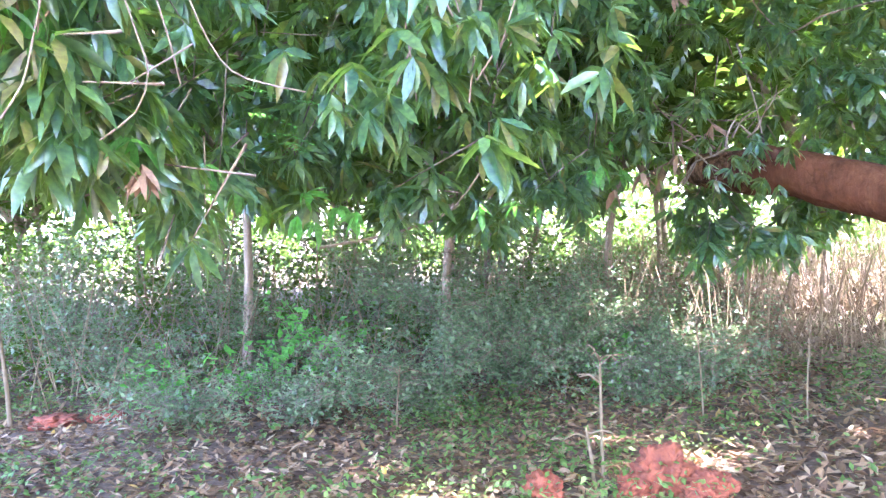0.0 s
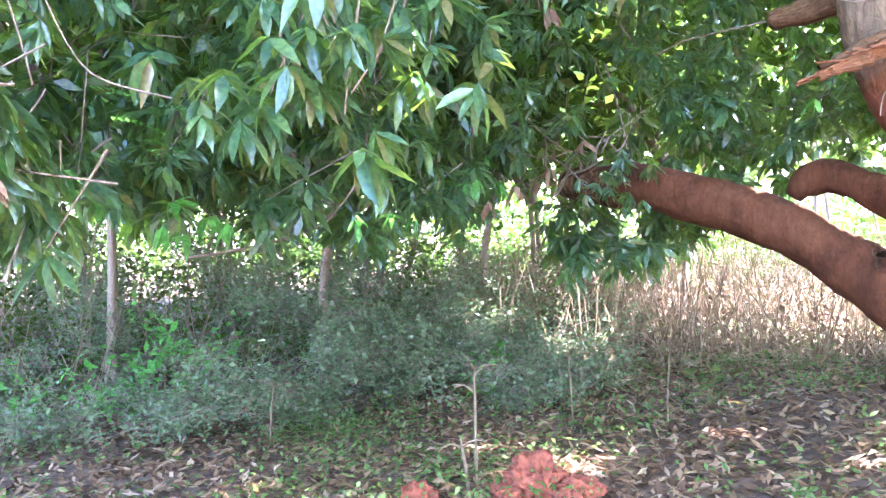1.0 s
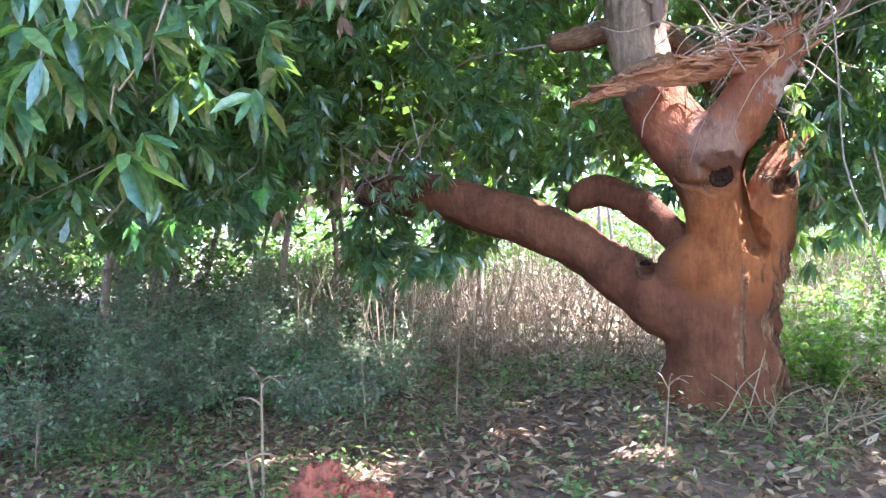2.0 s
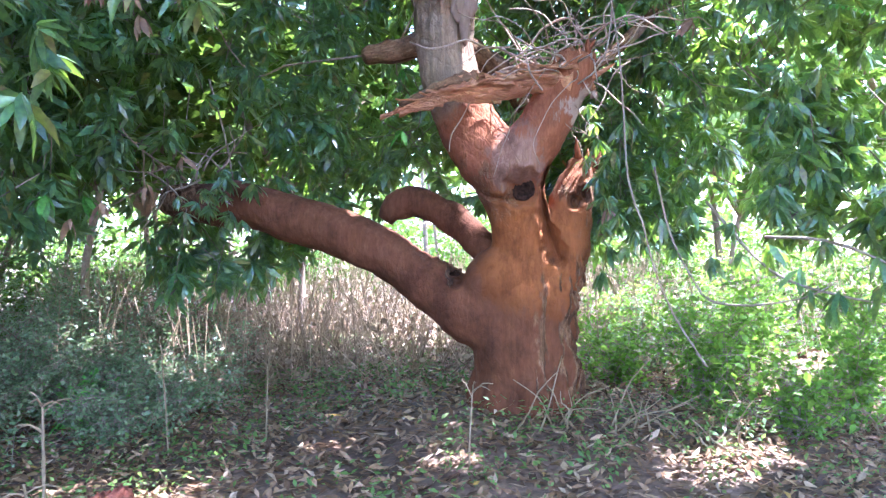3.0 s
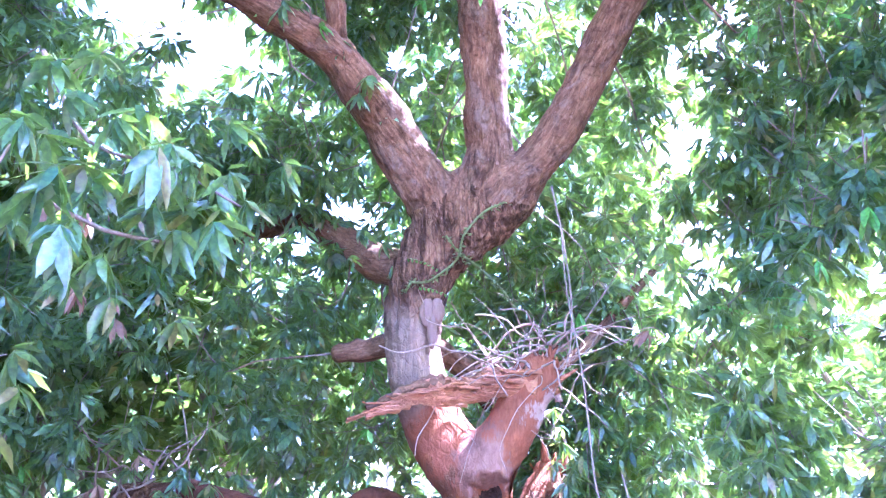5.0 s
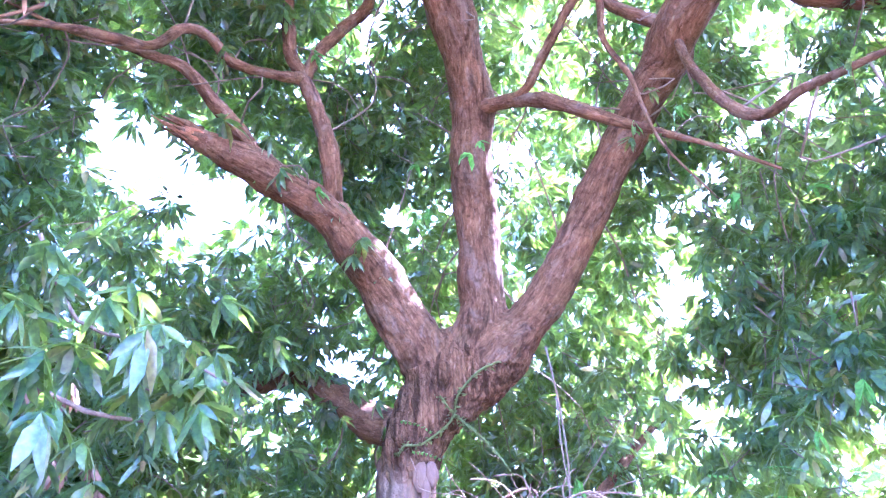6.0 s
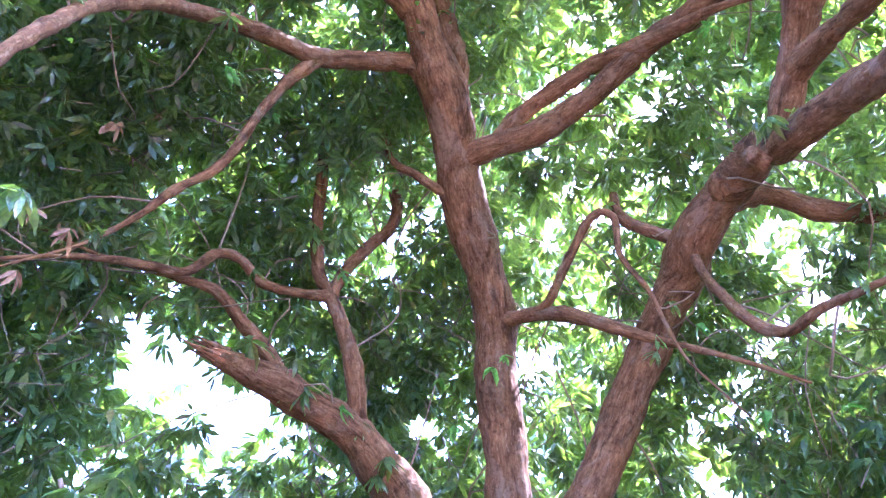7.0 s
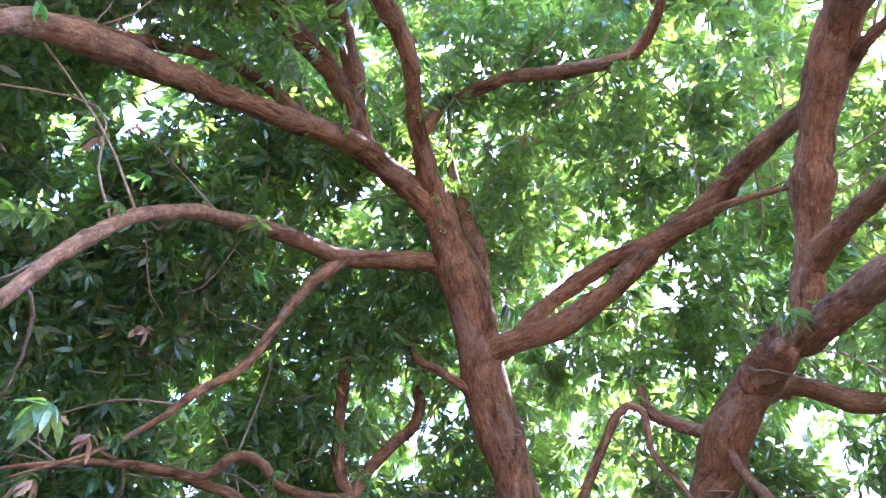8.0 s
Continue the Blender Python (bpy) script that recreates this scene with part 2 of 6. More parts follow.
M_LEAF = leaf_material("mango_leaf", [(0.0, (0.024, 0.06, 0.042)), (0.42, (0.043, 0.1, 0.064)), (0.75, (0.074, 0.148, 0.08)), (0.94, (0.125, 0.205, 0.08)), (0.985, (0.2, 0.11, 0.055)), (1.0, (0.3, 0.24, 0.08))],
                       (0.44, 0.64, 0.055), 0.38, 0.28, 0.9)
M_LEAF_YOUNG = leaf_material("young_leaf", [(0.0, (0.05, 0.16, 0.035)), (1.0, (0.12, 0.27, 0.06))], (0.3, 0.74, 0.1), 0.45, 0.38, 0.5)
M_LEAF_DEAD = leaf_material("dead_leaf", [(0.0, (0.12, 0.065, 0.045)), (1.0, (0.36, 0.23, 0.15))], (0.4, 0.24, 0.12), 0.15, 0.7, 0.2)
M_BUSH = leaf_material("bush_leaf", [(0.0, (0.065, 0.095, 0.05)), (0.6, (0.125, 0.165, 0.088)), (1.0, (0.22, 0.255, 0.14))], (0.34, 0.48, 0.17), 0.3, 0.4, 0.5)
M_HERB = leaf_material("herb_leaf", [(0.0, (0.037, 0.08, 0.02)), (0.6, (0.08, 0.132, 0.034)), (1.0, (0.16, 0.19, 0.06))], (0.3, 0.44, 0.09), 0.3, 0.5, 0.3)
M_WEED = leaf_material("weed_leaf", [(0.0, (0.04, 0.095, 0.014)), (0.7, (0.085, 0.16, 0.022)), (1.0, (0.17, 0.22, 0.04))], (0.36, 0.58, 0.06), 0.35, 0.55, 0.2)
M_FAR = leaf_material("thicket_leaf", [(0.0, (0.028, 0.062, 0.013)), (0.6, (0.062, 0.108, 0.021)), (0.9, (0.1, 0.145, 0.03)), (1.0, (0.17, 0.13, 0.06))], (0.24, 0.38, 0.045), 0.24, 0.6, 0.08)
M_STRAW = leaf_material("dry_straw", [(0.0, (0.16, 0.108, 0.068)), (1.0, (0.38, 0.28, 0.178))], (0.45, 0.33, 0.2), 0.12, 0.7, 0.15)
M_LITTER = leaf_material("leaf_litter", [(0.0, (0.06, 0.035, 0.022)), (0.35, (0.165, 0.093, 0.05)), (0.75, (0.29, 0.175, 0.1)), (0.97, (0.43, 0.3, 0.2)), (1.0, (0.36, 0.22, 0.05))], (0.3, 0.18, 0.1), 0.08, 0.7, 0.15)
# zones: darker base and low limb, brighter orange neck and fork, pale patches
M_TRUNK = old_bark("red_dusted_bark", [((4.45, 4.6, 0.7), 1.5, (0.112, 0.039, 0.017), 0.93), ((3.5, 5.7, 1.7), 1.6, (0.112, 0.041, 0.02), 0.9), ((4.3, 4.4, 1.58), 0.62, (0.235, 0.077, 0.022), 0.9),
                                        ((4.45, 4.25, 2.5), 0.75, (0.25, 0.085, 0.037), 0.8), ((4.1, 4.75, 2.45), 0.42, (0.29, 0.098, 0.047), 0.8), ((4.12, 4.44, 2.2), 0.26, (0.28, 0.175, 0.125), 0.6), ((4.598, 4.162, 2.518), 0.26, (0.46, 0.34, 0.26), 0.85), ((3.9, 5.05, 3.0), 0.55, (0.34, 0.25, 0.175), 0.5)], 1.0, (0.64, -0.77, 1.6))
M_LIMB = old_bark("limb_bark", lift=0.92)
M_TWIG = bark_material("twig_bark", (0.1, 0.075, 0.055), (0.33, 0.26, 0.2), (0.3, 0.2, 0.14), 20.0, 0.3, 0.2)
M_WOOD = bark_material("torn_wood", (0.15, 0.055, 0.03), (0.58, 0.34, 0.19), (0.5, 0.2, 0.095), 10.0, 1.0, 0.6, None, 0.1, 145)
M_DRY_TWIG = bark_material("dry_twig", (0.2, 0.13, 0.09), (0.46, 0.34, 0.25), (0.4, 0.28, 0.2), 20.0, 0.3, 0.2)
# rotten wood, its colour taken near black to include the hollow's shade
M_HOLLOW = earth_material("hollow_wood", (0.008, 0.005, 0.004), (0.055, 0.028, 0.018), 40)
M_HOLLOW.node_tree.nodes["Principled BSDF"].inputs["Specular IOR Level"].default_value = 0.05
M_SOIL = earth_material("forest_soil", (0.075, 0.046, 0.031), (0.2, 0.125, 0.083), 18)
M_LATERITE = earth_material("laterite", (0.11, 0.028, 0.016), (0.38, 0.105, 0.055), 16, 1.0)
M_MOSS = leaf_material("climber_leaf", [(0.0, (0.1, 0.14, 0.045)), (1.0, (0.24, 0.28, 0.1))], (0.3, 0.4, 0.1), 0.3, 0.5, 0.3)
M_CALLUS = bark_material("pale_callus", (0.17, 0.105, 0.075), (0.29, 0.195, 0.145), (0.25, 0.15, 0.1), 12.0, 0.3, 0.1, None, 0.0)

# ---- shared builders ----
def part(name, bm, mat, parent=None, label="", smooth=True):
    """Links a bmesh as one mesh object, under a thing or a part."""
    me = bpy.data.meshes.new(name)
    bm.to_mesh(me)
    bm.free()
    return mesh_part(name, me, mat, parent, label, smooth)


def mesh_part(name, me, mat, parent=None, label="", smooth=True):
    me.materials.append(mat)
    if smooth:
        me.shade_smooth()
    ob = new(name, me)
    if parent:
        ob.parent = parent
    if label:
        ob["label"] = label
    return ob


def soup(name, verts, faces, mat, parent=None, label="", smooth=True):
    """A mesh from numpy arrays: verts (n, 3) and faces (m, 3)."""
    me = bpy.data.meshes.new(name)
    verts, faces = np.ascontiguousarray(verts, np.float32), np.ascontiguousarray(faces, np.int32)
    me.vertices.add(len(verts))
    me.vertices.foreach_set("co", verts.ravel())
    me.loops.add(faces.size)
    me.loops.foreach_set("vertex_index", faces.ravel())
    me.polygons.add(len(faces))
    me.polygons.foreach_set("loop_start", np.arange(0, faces.size, 3, dtype=np.int32))
    me.update(calc_edges=True)
    return mesh_part(name, me, mat, parent, label, smooth)


def fine_path(rows, step=0.06):
    """A smooth path of (x, y, z, radius) through the given rows (Catmull-Rom)."""
    p = np.array(rows, float)
    q = np.vstack([2 * p[0] - p[1], p, 2 * p[-1] - p[-2]])
    out = []
    for i in range(1, len(q) - 2):
        a, b, c, d = q[i - 1:i + 3]
        n = max(2, int(np.linalg.norm(c[:3] - b[:3]) / step))
        for t in np.linspace(0, 1, n, endpoint=False):
            out.append(0.5 * (2 * b + (c - a) * t + (2 * a - 5 * b + 4 * c - d) * t * t + (3 * b - a - 3 * c + d) * t ** 3))
    out.append(q[-2])
    out = np.array(out)
    out[:, 3] = np.maximum(out[:, 3], p[:, 3].min() * 0.8)
    return out


def tube(bm, rows, sides=12, step=0.06, rough=0.08, ragged=False, seed=0.0, knots=0):
    """A branch: rings along a smooth path, bulging and lumpy, closed at both ends. knots: swellings along it."""
    path = fine_path(rows, step)
    rr = random.Random(int(seed * 1000))
    for _ in range(knots):
        at = rr.uniform(0.08, 0.95) * len(path)
        size, wide = rr.uniform(0.03, 0.11), rr.uniform(1.6, 4.5)
        path[:, 3] *= 1 + size * np.exp(-((np.arange(len(path)) - at) / wide) ** 2)
    path[:, :3] += np.array([[noise.noise(Vector(p[:3]) * 2.3 + Vector((k * 9.0, seed, 0))) for k in range(3)] for p in path]) * np.minimum(path[:, 3:4] * 0.3, 0.02)
    rings, ref, run = [], None, seed * 7.0
    grain = bm.verts.layers.float_vector.get("grain") or bm.verts.layers.float_vector.new("grain")
    for i, (x, y, z, r) in enumerate(path):
        run += np.linalg.norm(path[i][:3] - path[max(i - 1, 0)][:3])
        a, b = path[max(i - 1, 0)][:3], path[min(i + 1, len(path) - 1)][:3]
        d = Vector(b - a).normalized()
        if ref is None:
            ref = d.orthogonal().normalized()
        ref = (ref - d * ref.dot(d)).normalized()
        side = d.cross(ref)
        ring = []
        for k in range(sides):
            ang = 2 * math.pi * k / sides
            out = ref * math.cos(ang) + side * math.sin(ang)
            q = Vector((x, y, z)) + out * r
            bump = noise.noise(q * (0.35 / max(r, 0.03)) + Vector((seed, 0, 0))) + 0.5 * noise.noise(q * (1.1 / max(r, 0.03)))
            q += out * r * rough * 1.6 * bump
            v = bm.verts.new(q)
            v[grain] = (r * math.cos(ang) + seed * 3.0, r * math.sin(ang), run)
            ring.append(v)
        rings.append(ring)
    for r0, r1 in zip(rings, rings[1:]):
        for k in range(sides):
            bm.faces.new((r0[k], r0[(k + 1) % sides], r1[(k + 1) % sides], r1[k]))
    bm.faces.new(rings[0][::-1])
    if ragged:
        for v in rings[-1]:
            v.co += Vector(path[-1][:3] - path[-2][:3]).normalized() * path[-1][3] * random.uniform(-0.2, 1.6)
    bm.faces.new(rings[-1])
    return bm


def leaf_shape(length, width, droop, fold, rng, detail):
    """One blade along +x from the origin, drooping towards -z. detail -1: a plain lozenge, 0: a flat oblong, 1: a folded lozenge, 2: a folded oblong."""
    if detail < 0:
        a = rng.uniform(-0.6, 0.6)
        y, z = width * 0.5 * math.cos(a), width * 0.5 * math.sin(a)
        return np.array([(0, 0, 0), (length * 0.42, y, z - droop * length * 0.2), (length * 0.42, -y, -z - droop * length * 0.2), (length, 0, -droop * length)]), np.array([(0, 2, 1), (1, 2, 3)])
    if detail == 0:
        twist = rng.uniform(-0.5, 0.5)
        v = [(0, 0, 0)]
        for x, w, a in ((0.3, 0.95, twist * 0.3), (0.7, 0.85, twist)):
            y, z = width * w / 2 * math.cos(a), width * w / 2 * math.sin(a)
            v += [(length * x, y, z - droop * length * x * x), (length * x, -y, -z - droop * length * x * x)]
        v.append((length, 0, -droop * length))
        return np.array(v, float), np.array([(0, 2, 1), (1, 2, 4), (1, 4, 3), (3, 4, 5)])
    if detail == 1:
        xs, ws = [0.5], [1.0]
    else:
        xs, ws = [0.3, 0.68], [0.92, 0.8]
    v, curl = [(0, 0, 0)], rng.uniform(-0.25, 0.25)
    for x, w in zip(xs, ws):
        z = -droop * length * x * x
        v += [(length * x, width * w / 2, z + fold * width * w), (length * x, curl * width * 0.2, z), (length * x, -width * w / 2, z + fold * width * w * (1 + curl))]
    v.append((length, curl * width, -droop * length))
    if detail == 1:
        f = [(0, 2, 1), (0, 3, 2), (1, 2, 4), (2, 3, 4)]
    else:
        f = [(0, 2, 1), (0, 3, 2), (1, 2, 5), (1, 5, 4), (2, 3, 6), (2, 6, 5), (4, 5, 7), (5, 6, 7)]
    return np.array(v, float), np.array(f, int)


def turn_matrix(yaw, pitch, roll):
    return np.array(Euler((roll, pitch, yaw)).to_matrix())


def whorl(rng, leaves, length, width, detail, hang, apart=0.0):
    """A tuft of leaves round a twig's tip. hang: 0 spreads them flat, 1 lets them hang."""
    vs, fs, n = [], [], 0
    for k in range(leaves):
        s = rng.uniform(0.65, 1.15)
        v, f = leaf_shape(length * s, width * rng.uniform(0.8, 1.15) * s ** 0.5, rng.uniform(0.05, 0.35), rng.uniform(0.05, 0.3), rng, detail)
        yaw = 2.4 * k + rng.uniform(-0.4, 0.4)
        pitch = rng.uniform(-0.5, 0.6) * (1 - hang) + rng.uniform(0.5, 1.45) * hang
        v[:, 0] += apart * rng.random()
        v = v @ turn_matrix(yaw, pitch, rng.uniform(-0.7, 0.7)).T
        v[:, 2] += rng.uniform(-0.06, 0.03) * length * 4 * 0.5
        vs.append(v)
        fs.append(f + n)
        n += len(v)
    return np.vstack(vs), np.vstack(fs)


def scatter(templates, places, yaws, scales, rng, tilt=0.4):
    """Joins copies of the templates at the places into one pair of arrays."""
    vs, fs, n = [], [], 0
    pick = rng.integers(0, len(templates), len(places))
    for k, (v, f) in enumerate(templates):
        ids = np.where(pick == k)[0]
        if not len(ids):
            continue
        c, s = np.cos(yaws[ids]), np.sin(yaws[ids])
        ax, ay = rng.normal(0, tilt, len(ids)), rng.normal(0, tilt, len(ids))
        x = v[None, :, 0] + 0 * c[:, None]
        y = v[None, :, 1] + 0 * c[:, None]
        z = v[None, :, 2] + 0 * c[:, None]
        x, z = x * np.cos(ax)[:, None] - z * np.sin(ax)[:, None], x * np.sin(ax)[:, None] + z * np.cos(ax)[:, None]
        y, z = y * np.cos(ay)[:, None] - z * np.sin(ay)[:, None], y * np.sin(ay)[:, None] + z * np.cos(ay)[:, None]
        x, y = x * c[:, None] - y * s[:, None], x * s[:, None] + y * c[:, None]
        w = np.stack([x, y, z], -1) * scales[ids][:, None, None] + places[ids][:, None, :]
        vs.append(w.reshape(-1, 3))
        fs.append((f[None] + (n + np.arange(len(ids)) * len(v))[:, None, None]).reshape(-1, 3))
        n += len(ids) * len(v)
    return np.vstack(vs), np.vstack(fs)


def sticks(starts, ends, r0, r1):
    """Thin three-sided stems from starts to ends."""
    d = ends - starts
    d = d / np.maximum(np.linalg.norm(d, axis=1, keepdims=True), 1e-6)
    ref = np.where(np.abs(d[:, 2:3]) > 0.9, [[1.0, 0, 0]], [[0, 0, 1.0]])
    a = np.cross(d, ref)
    a /= np.linalg.norm(a, axis=1, keepdims=True)
    b = np.cross(d, a)
    vs = []
    for base, r in ((starts, r0), (ends, r1)):
        for ang in (0, 2.094, 4.189):
            vs.append(base + (a * math.cos(ang) + b * math.sin(ang)) * np.reshape(r, (-1, 1)))
    v = np.stack(vs, 1).reshape(-1, 3)
    f = []
    for k in range(3):
        j = (k + 1) % 3
        f += [(k, j, 3 + j), (k, 3 + j, 3 + k)]
    f = (np.array(f)[None] + (np.arange(len(starts)) * 6)[:, None, None]).reshape(-1, 3)
    return v, f


def join(*pairs):
    vs, fs, n = [], [], 0
    for v, f in pairs:
        vs.append(v)
        fs.append(f + n)
        n += len(v)
    return np.vstack(vs), np.vstack(fs)


def thing(name, place, label, category, group="", kind=""):
    ob = new(name)
    ob.location = place
    return tagged(ob, label, category, group, kind)

# ---- ground ----
TREE = Vector((4.5, 4.75, 0.0))


def ground_height(x, y):
    d = math.hypot(x - TREE.x, y - TREE.y)
    mound = 0.26 * math.exp(-(d / 1.5) ** 2) + 0.06 * math.exp(-(d / 4.0) ** 2)
    near = math.exp(-(math.hypot(x, y) / 60) ** 2)
    return mound + near * (0.07 * noise.noise(Vector((x * 0.45, y * 0.45, 0.3))) + 0.025 * noise.noise(Vector((x * 2.1, y * 2.1, 7.0))))


def build_ground():
    near = np.arange(-14, 18.01, 0.16)
    far = np.array([20, 23, 27, 33, 42, 60, 90, 150, 260, 500.0])
    axis = np.concatenate([-far[::-1] + 4, near, far])
    nx = len(axis)
    vs = [(x, y, ground_height(x, y)) for y in axis for x in axis]
    fs = []
    for j in range(nx - 1):
        for i in range(nx - 1):
            a = j * nx + i
            fs += [(a, a + 1, a + nx + 1), (a, a + nx + 1, a + nx)]
    g = soup("ground", vs, fs, M_SOIL)
    return tagged(g, "brown forest soil, uneven under leaf litter", "ground", kind="structure")


build_ground()

# ---- the mango tree ----
mango = thing("mango_tree", (4.5, 4.75, 0.1), "old spreading mango tree with red-dusted bark and a low leafy crown", "tree")


def keep_place(ob, parent):
    """Puts a mesh built in the world's metres under its thing."""
    ob.parent = parent
    ob.matrix_parent_inverse = Matrix.Translation(parent.location).inverted()
    return ob


PATHS = []


def limb(name, rows, mat=M_LIMB, label="", sides=14, step=0.05, rough=0.12, ragged=False, runs_on=False):
    """A limb along the rows; runs_on lets it taper out into the leaves."""
    rows = list(rows)
    if runs_on:
        a, b = np.array(rows[-2]), np.array(rows[-1])
        d = (b - a)[:3] / np.linalg.norm((b - a)[:3])
        for k, (reach, thin_to) in enumerate(((0.3, 0.7), (0.65, 0.45), (1.1, 0.22))):
            side = np.array([math.sin(b[0] * 9 + k), math.cos(b[1] * 7 + k), math.sin(b[2] * 5) * 0.6]) * 0.14 * reach
            rows.append((*(b[:3] + d * reach + side), max(0.006, b[3] * thin_to)))
    if name == "branch":
        # the foot of a branch sits inside its parent, with a swollen collar
        own = np.vstack(PATHS)
        near = own[np.argmin(np.linalg.norm(own[:, :3] - np.array(rows[0][:3]), axis=1))]
        pull = near[:3] - np.array(rows[0][:3])
        if np.linalg.norm(pull) < 0.6:
            for k, share in enumerate((1.0, 0.6, 0.25)[:len(rows)]):
                x, y, z, w = rows[k]
                rows[k] = (x + pull[0] * share, y + pull[1] * share, z + pull[2] * share, min(w * (1.15 if k == 0 else 1), near[3]))
    if mat is M_LIMB and name != "bark_strip":
        PATHS.append(fine_path(rows, 0.15))
    bm = bmesh.new()
    tube(bm, rows, sides, step, rough, ragged, seed=rows[0][0], knots=len(rows) // 2)
    return keep_place(part(name, bm, mat, None, label), mango)


def lump(bm, place, r, squash=(1, 1, 1)):
    made = bmesh.ops.create_icosphere(bm, subdivisions=3, radius=r)
    for v in made["verts"]:
        v.co = Vector(place) + Vector((v.co.x * squash[0], v.co.y * squash[1], v.co.z * squash[2])) * (1 + 0.12 * noise.noise(v.co * 4 + Vector(place)))


STEM = [(4.488, 4.758, 0.145, 0.517), (4.49, 4.756, 0.298, 0.431), (4.492, 4.753, 0.473, 0.392), (4.495, 4.75, 0.736, 0.392), (4.515, 4.726, 0.999, 0.364), (4.518, 4.722, 1.308, 0.309), (4.46, 4.729, 1.618, 0.246), (4.371, 4.711, 1.88, 0.235), (4.296, 4.767, 2.12, 0.256), (4.21, 4.966, 2.393, 0.233), (4.177, 5.101, 2.684, 0.227), (4.115, 5.164, 3.007, 0.218), (4.109, 5.17, 3.366, 0.237), (4.084, 5.075, 3.613, 0.245), (4.146, 4.983, 3.897, 0.261), (4.259, 4.861, 4.102, 0.277), (4.361, 4.746, 4.263, 0.212)]
FORK = [(4.295, 4.676, 2.093, 0.258), (4.332, 4.57, 2.238, 0.222), (4.399, 4.456, 2.417, 0.187), (4.471, 4.346, 2.624, 0.186), (4.546, 4.261, 2.809, 0.186), (4.593, 4.23, 2.939, 0.127)]
SIDE_STEM = [(4.537, 4.539, 0.889, 0.074), (4.582, 4.514, 1.137, 0.143), (4.672, 4.494, 1.437, 0.184), (4.753, 4.47, 1.744, 0.186), (4.817, 4.467, 2.011, 0.147), (4.886, 4.457, 2.229, 0.099)]
LOW_LIMB = [(4.476, 4.742, 0.937, 0.321), (4.238, 5.028, 1.041, 0.267), (4.067, 5.324, 1.234, 0.212), (3.839, 5.655, 1.511, 0.192), (3.598, 5.976, 1.698, 0.199), (3.408, 6.29, 1.832, 0.204), (3.188, 6.612, 1.928, 0.194), (2.989, 6.893, 1.967, 0.179), (2.834, 7.126, 1.997, 0.157), (2.729, 7.242, 2.004, 0.113)]
LEFT = [(4.171, 4.862, 4.066, 0.184), (3.995, 4.943, 4.483, 0.232), (3.771, 5.02, 4.798, 0.215), (3.489, 5.071, 5.114, 0.195), (3.172, 5.072, 5.339, 0.172), (2.824, 5.082, 5.434, 0.152), (2.491, 5.122, 5.512, 0.13), (2.189, 5.183, 5.578, 0.113), (1.911, 5.214, 5.618, 0.092), (1.814, 5.226, 5.625, 0.06)]
MID = [(4.346, 4.637, 4.293, 0.242), (4.363, 4.54, 4.622, 0.209), (4.252, 4.439, 5.187, 0.184), (4.092, 4.318, 5.808, 0.185), (3.902, 4.156, 6.354, 0.188), (3.653, 4.014, 6.755, 0.187), (3.229, 3.827, 7.255, 0.213), (2.842, 3.587, 7.667, 0.206), (2.607, 3.466, 7.902, 0.22), (2.24, 3.327, 8.244, 0.17), (1.975, 3.23, 8.524, 0.162)]
RIGHT = [(4.11, 4.955, 3.568, 0.111), (4.203, 4.828, 3.84, 0.149), (4.372, 4.576, 4.128, 0.23), (4.511, 4.323, 4.428, 0.205), (4.601, 4.063, 4.698, 0.176), (4.641, 3.73, 5.116, 0.169), (4.654, 3.413, 5.59, 0.162), (4.652, 3.093, 5.976, 0.161), (4.554, 2.674, 6.304, 0.17), (4.349, 2.384, 6.458, 0.18), (4.141, 1.893, 6.591, 0.165), (3.909, 1.506, 6.51, 0.148), (3.566, 1.313, 6.113, 0.131), (3.271, 0.928, 5.873, 0.117), (2.991, 0.616, 5.622, 0.103), (2.581, 0.27, 5.264, 0.081)]
for rows in (LEFT[:7], MID, RIGHT):
    PATHS.append(fine_path(rows[2:], 0.15))

# decay: where the bark has rotted in (place, radius, depth), and clefts that run along the places given
EDGE = (-0.235, 0.793, 1.772)       # the open side that the hollows face
ROT = [((4.301, 4.565, 1.985), 0.115, 0.17), ((4.417, 4.422, 2.062), 0.075, 0.2), ((4.425, 4.41, 1.95), 0.06, 0.14), ((4.6, 4.31, 1.88), 0.05, 0.14), ((4.66, 4.27, 1.93), 0.055, 0.16), ((3.948, 4.954, 1.342), 0.06, 0.09), ((3.95, 4.95, 1.29), 0.05, 0.08)]
CLEFTS = [([(4.099, 4.796, 1.96), (4.148, 4.743, 1.921), (4.204, 4.68, 1.907), (4.251, 4.625, 1.914)], 0.036, 0.065),
          ([(4.423, 4.414, 2.104), (4.415, 4.424, 1.944), (4.402, 4.441, 1.76), (4.422, 4.415, 1.601), (4.456, 4.372, 1.452)], 0.085, 0.2),
          ([(4.442, 4.373, 1.45), (4.402, 4.41, 1.283), (4.365, 4.418, 1.035), (4.333, 4.394, 0.75), (4.268, 4.377, 0.435)], 0.06, 0.015)]


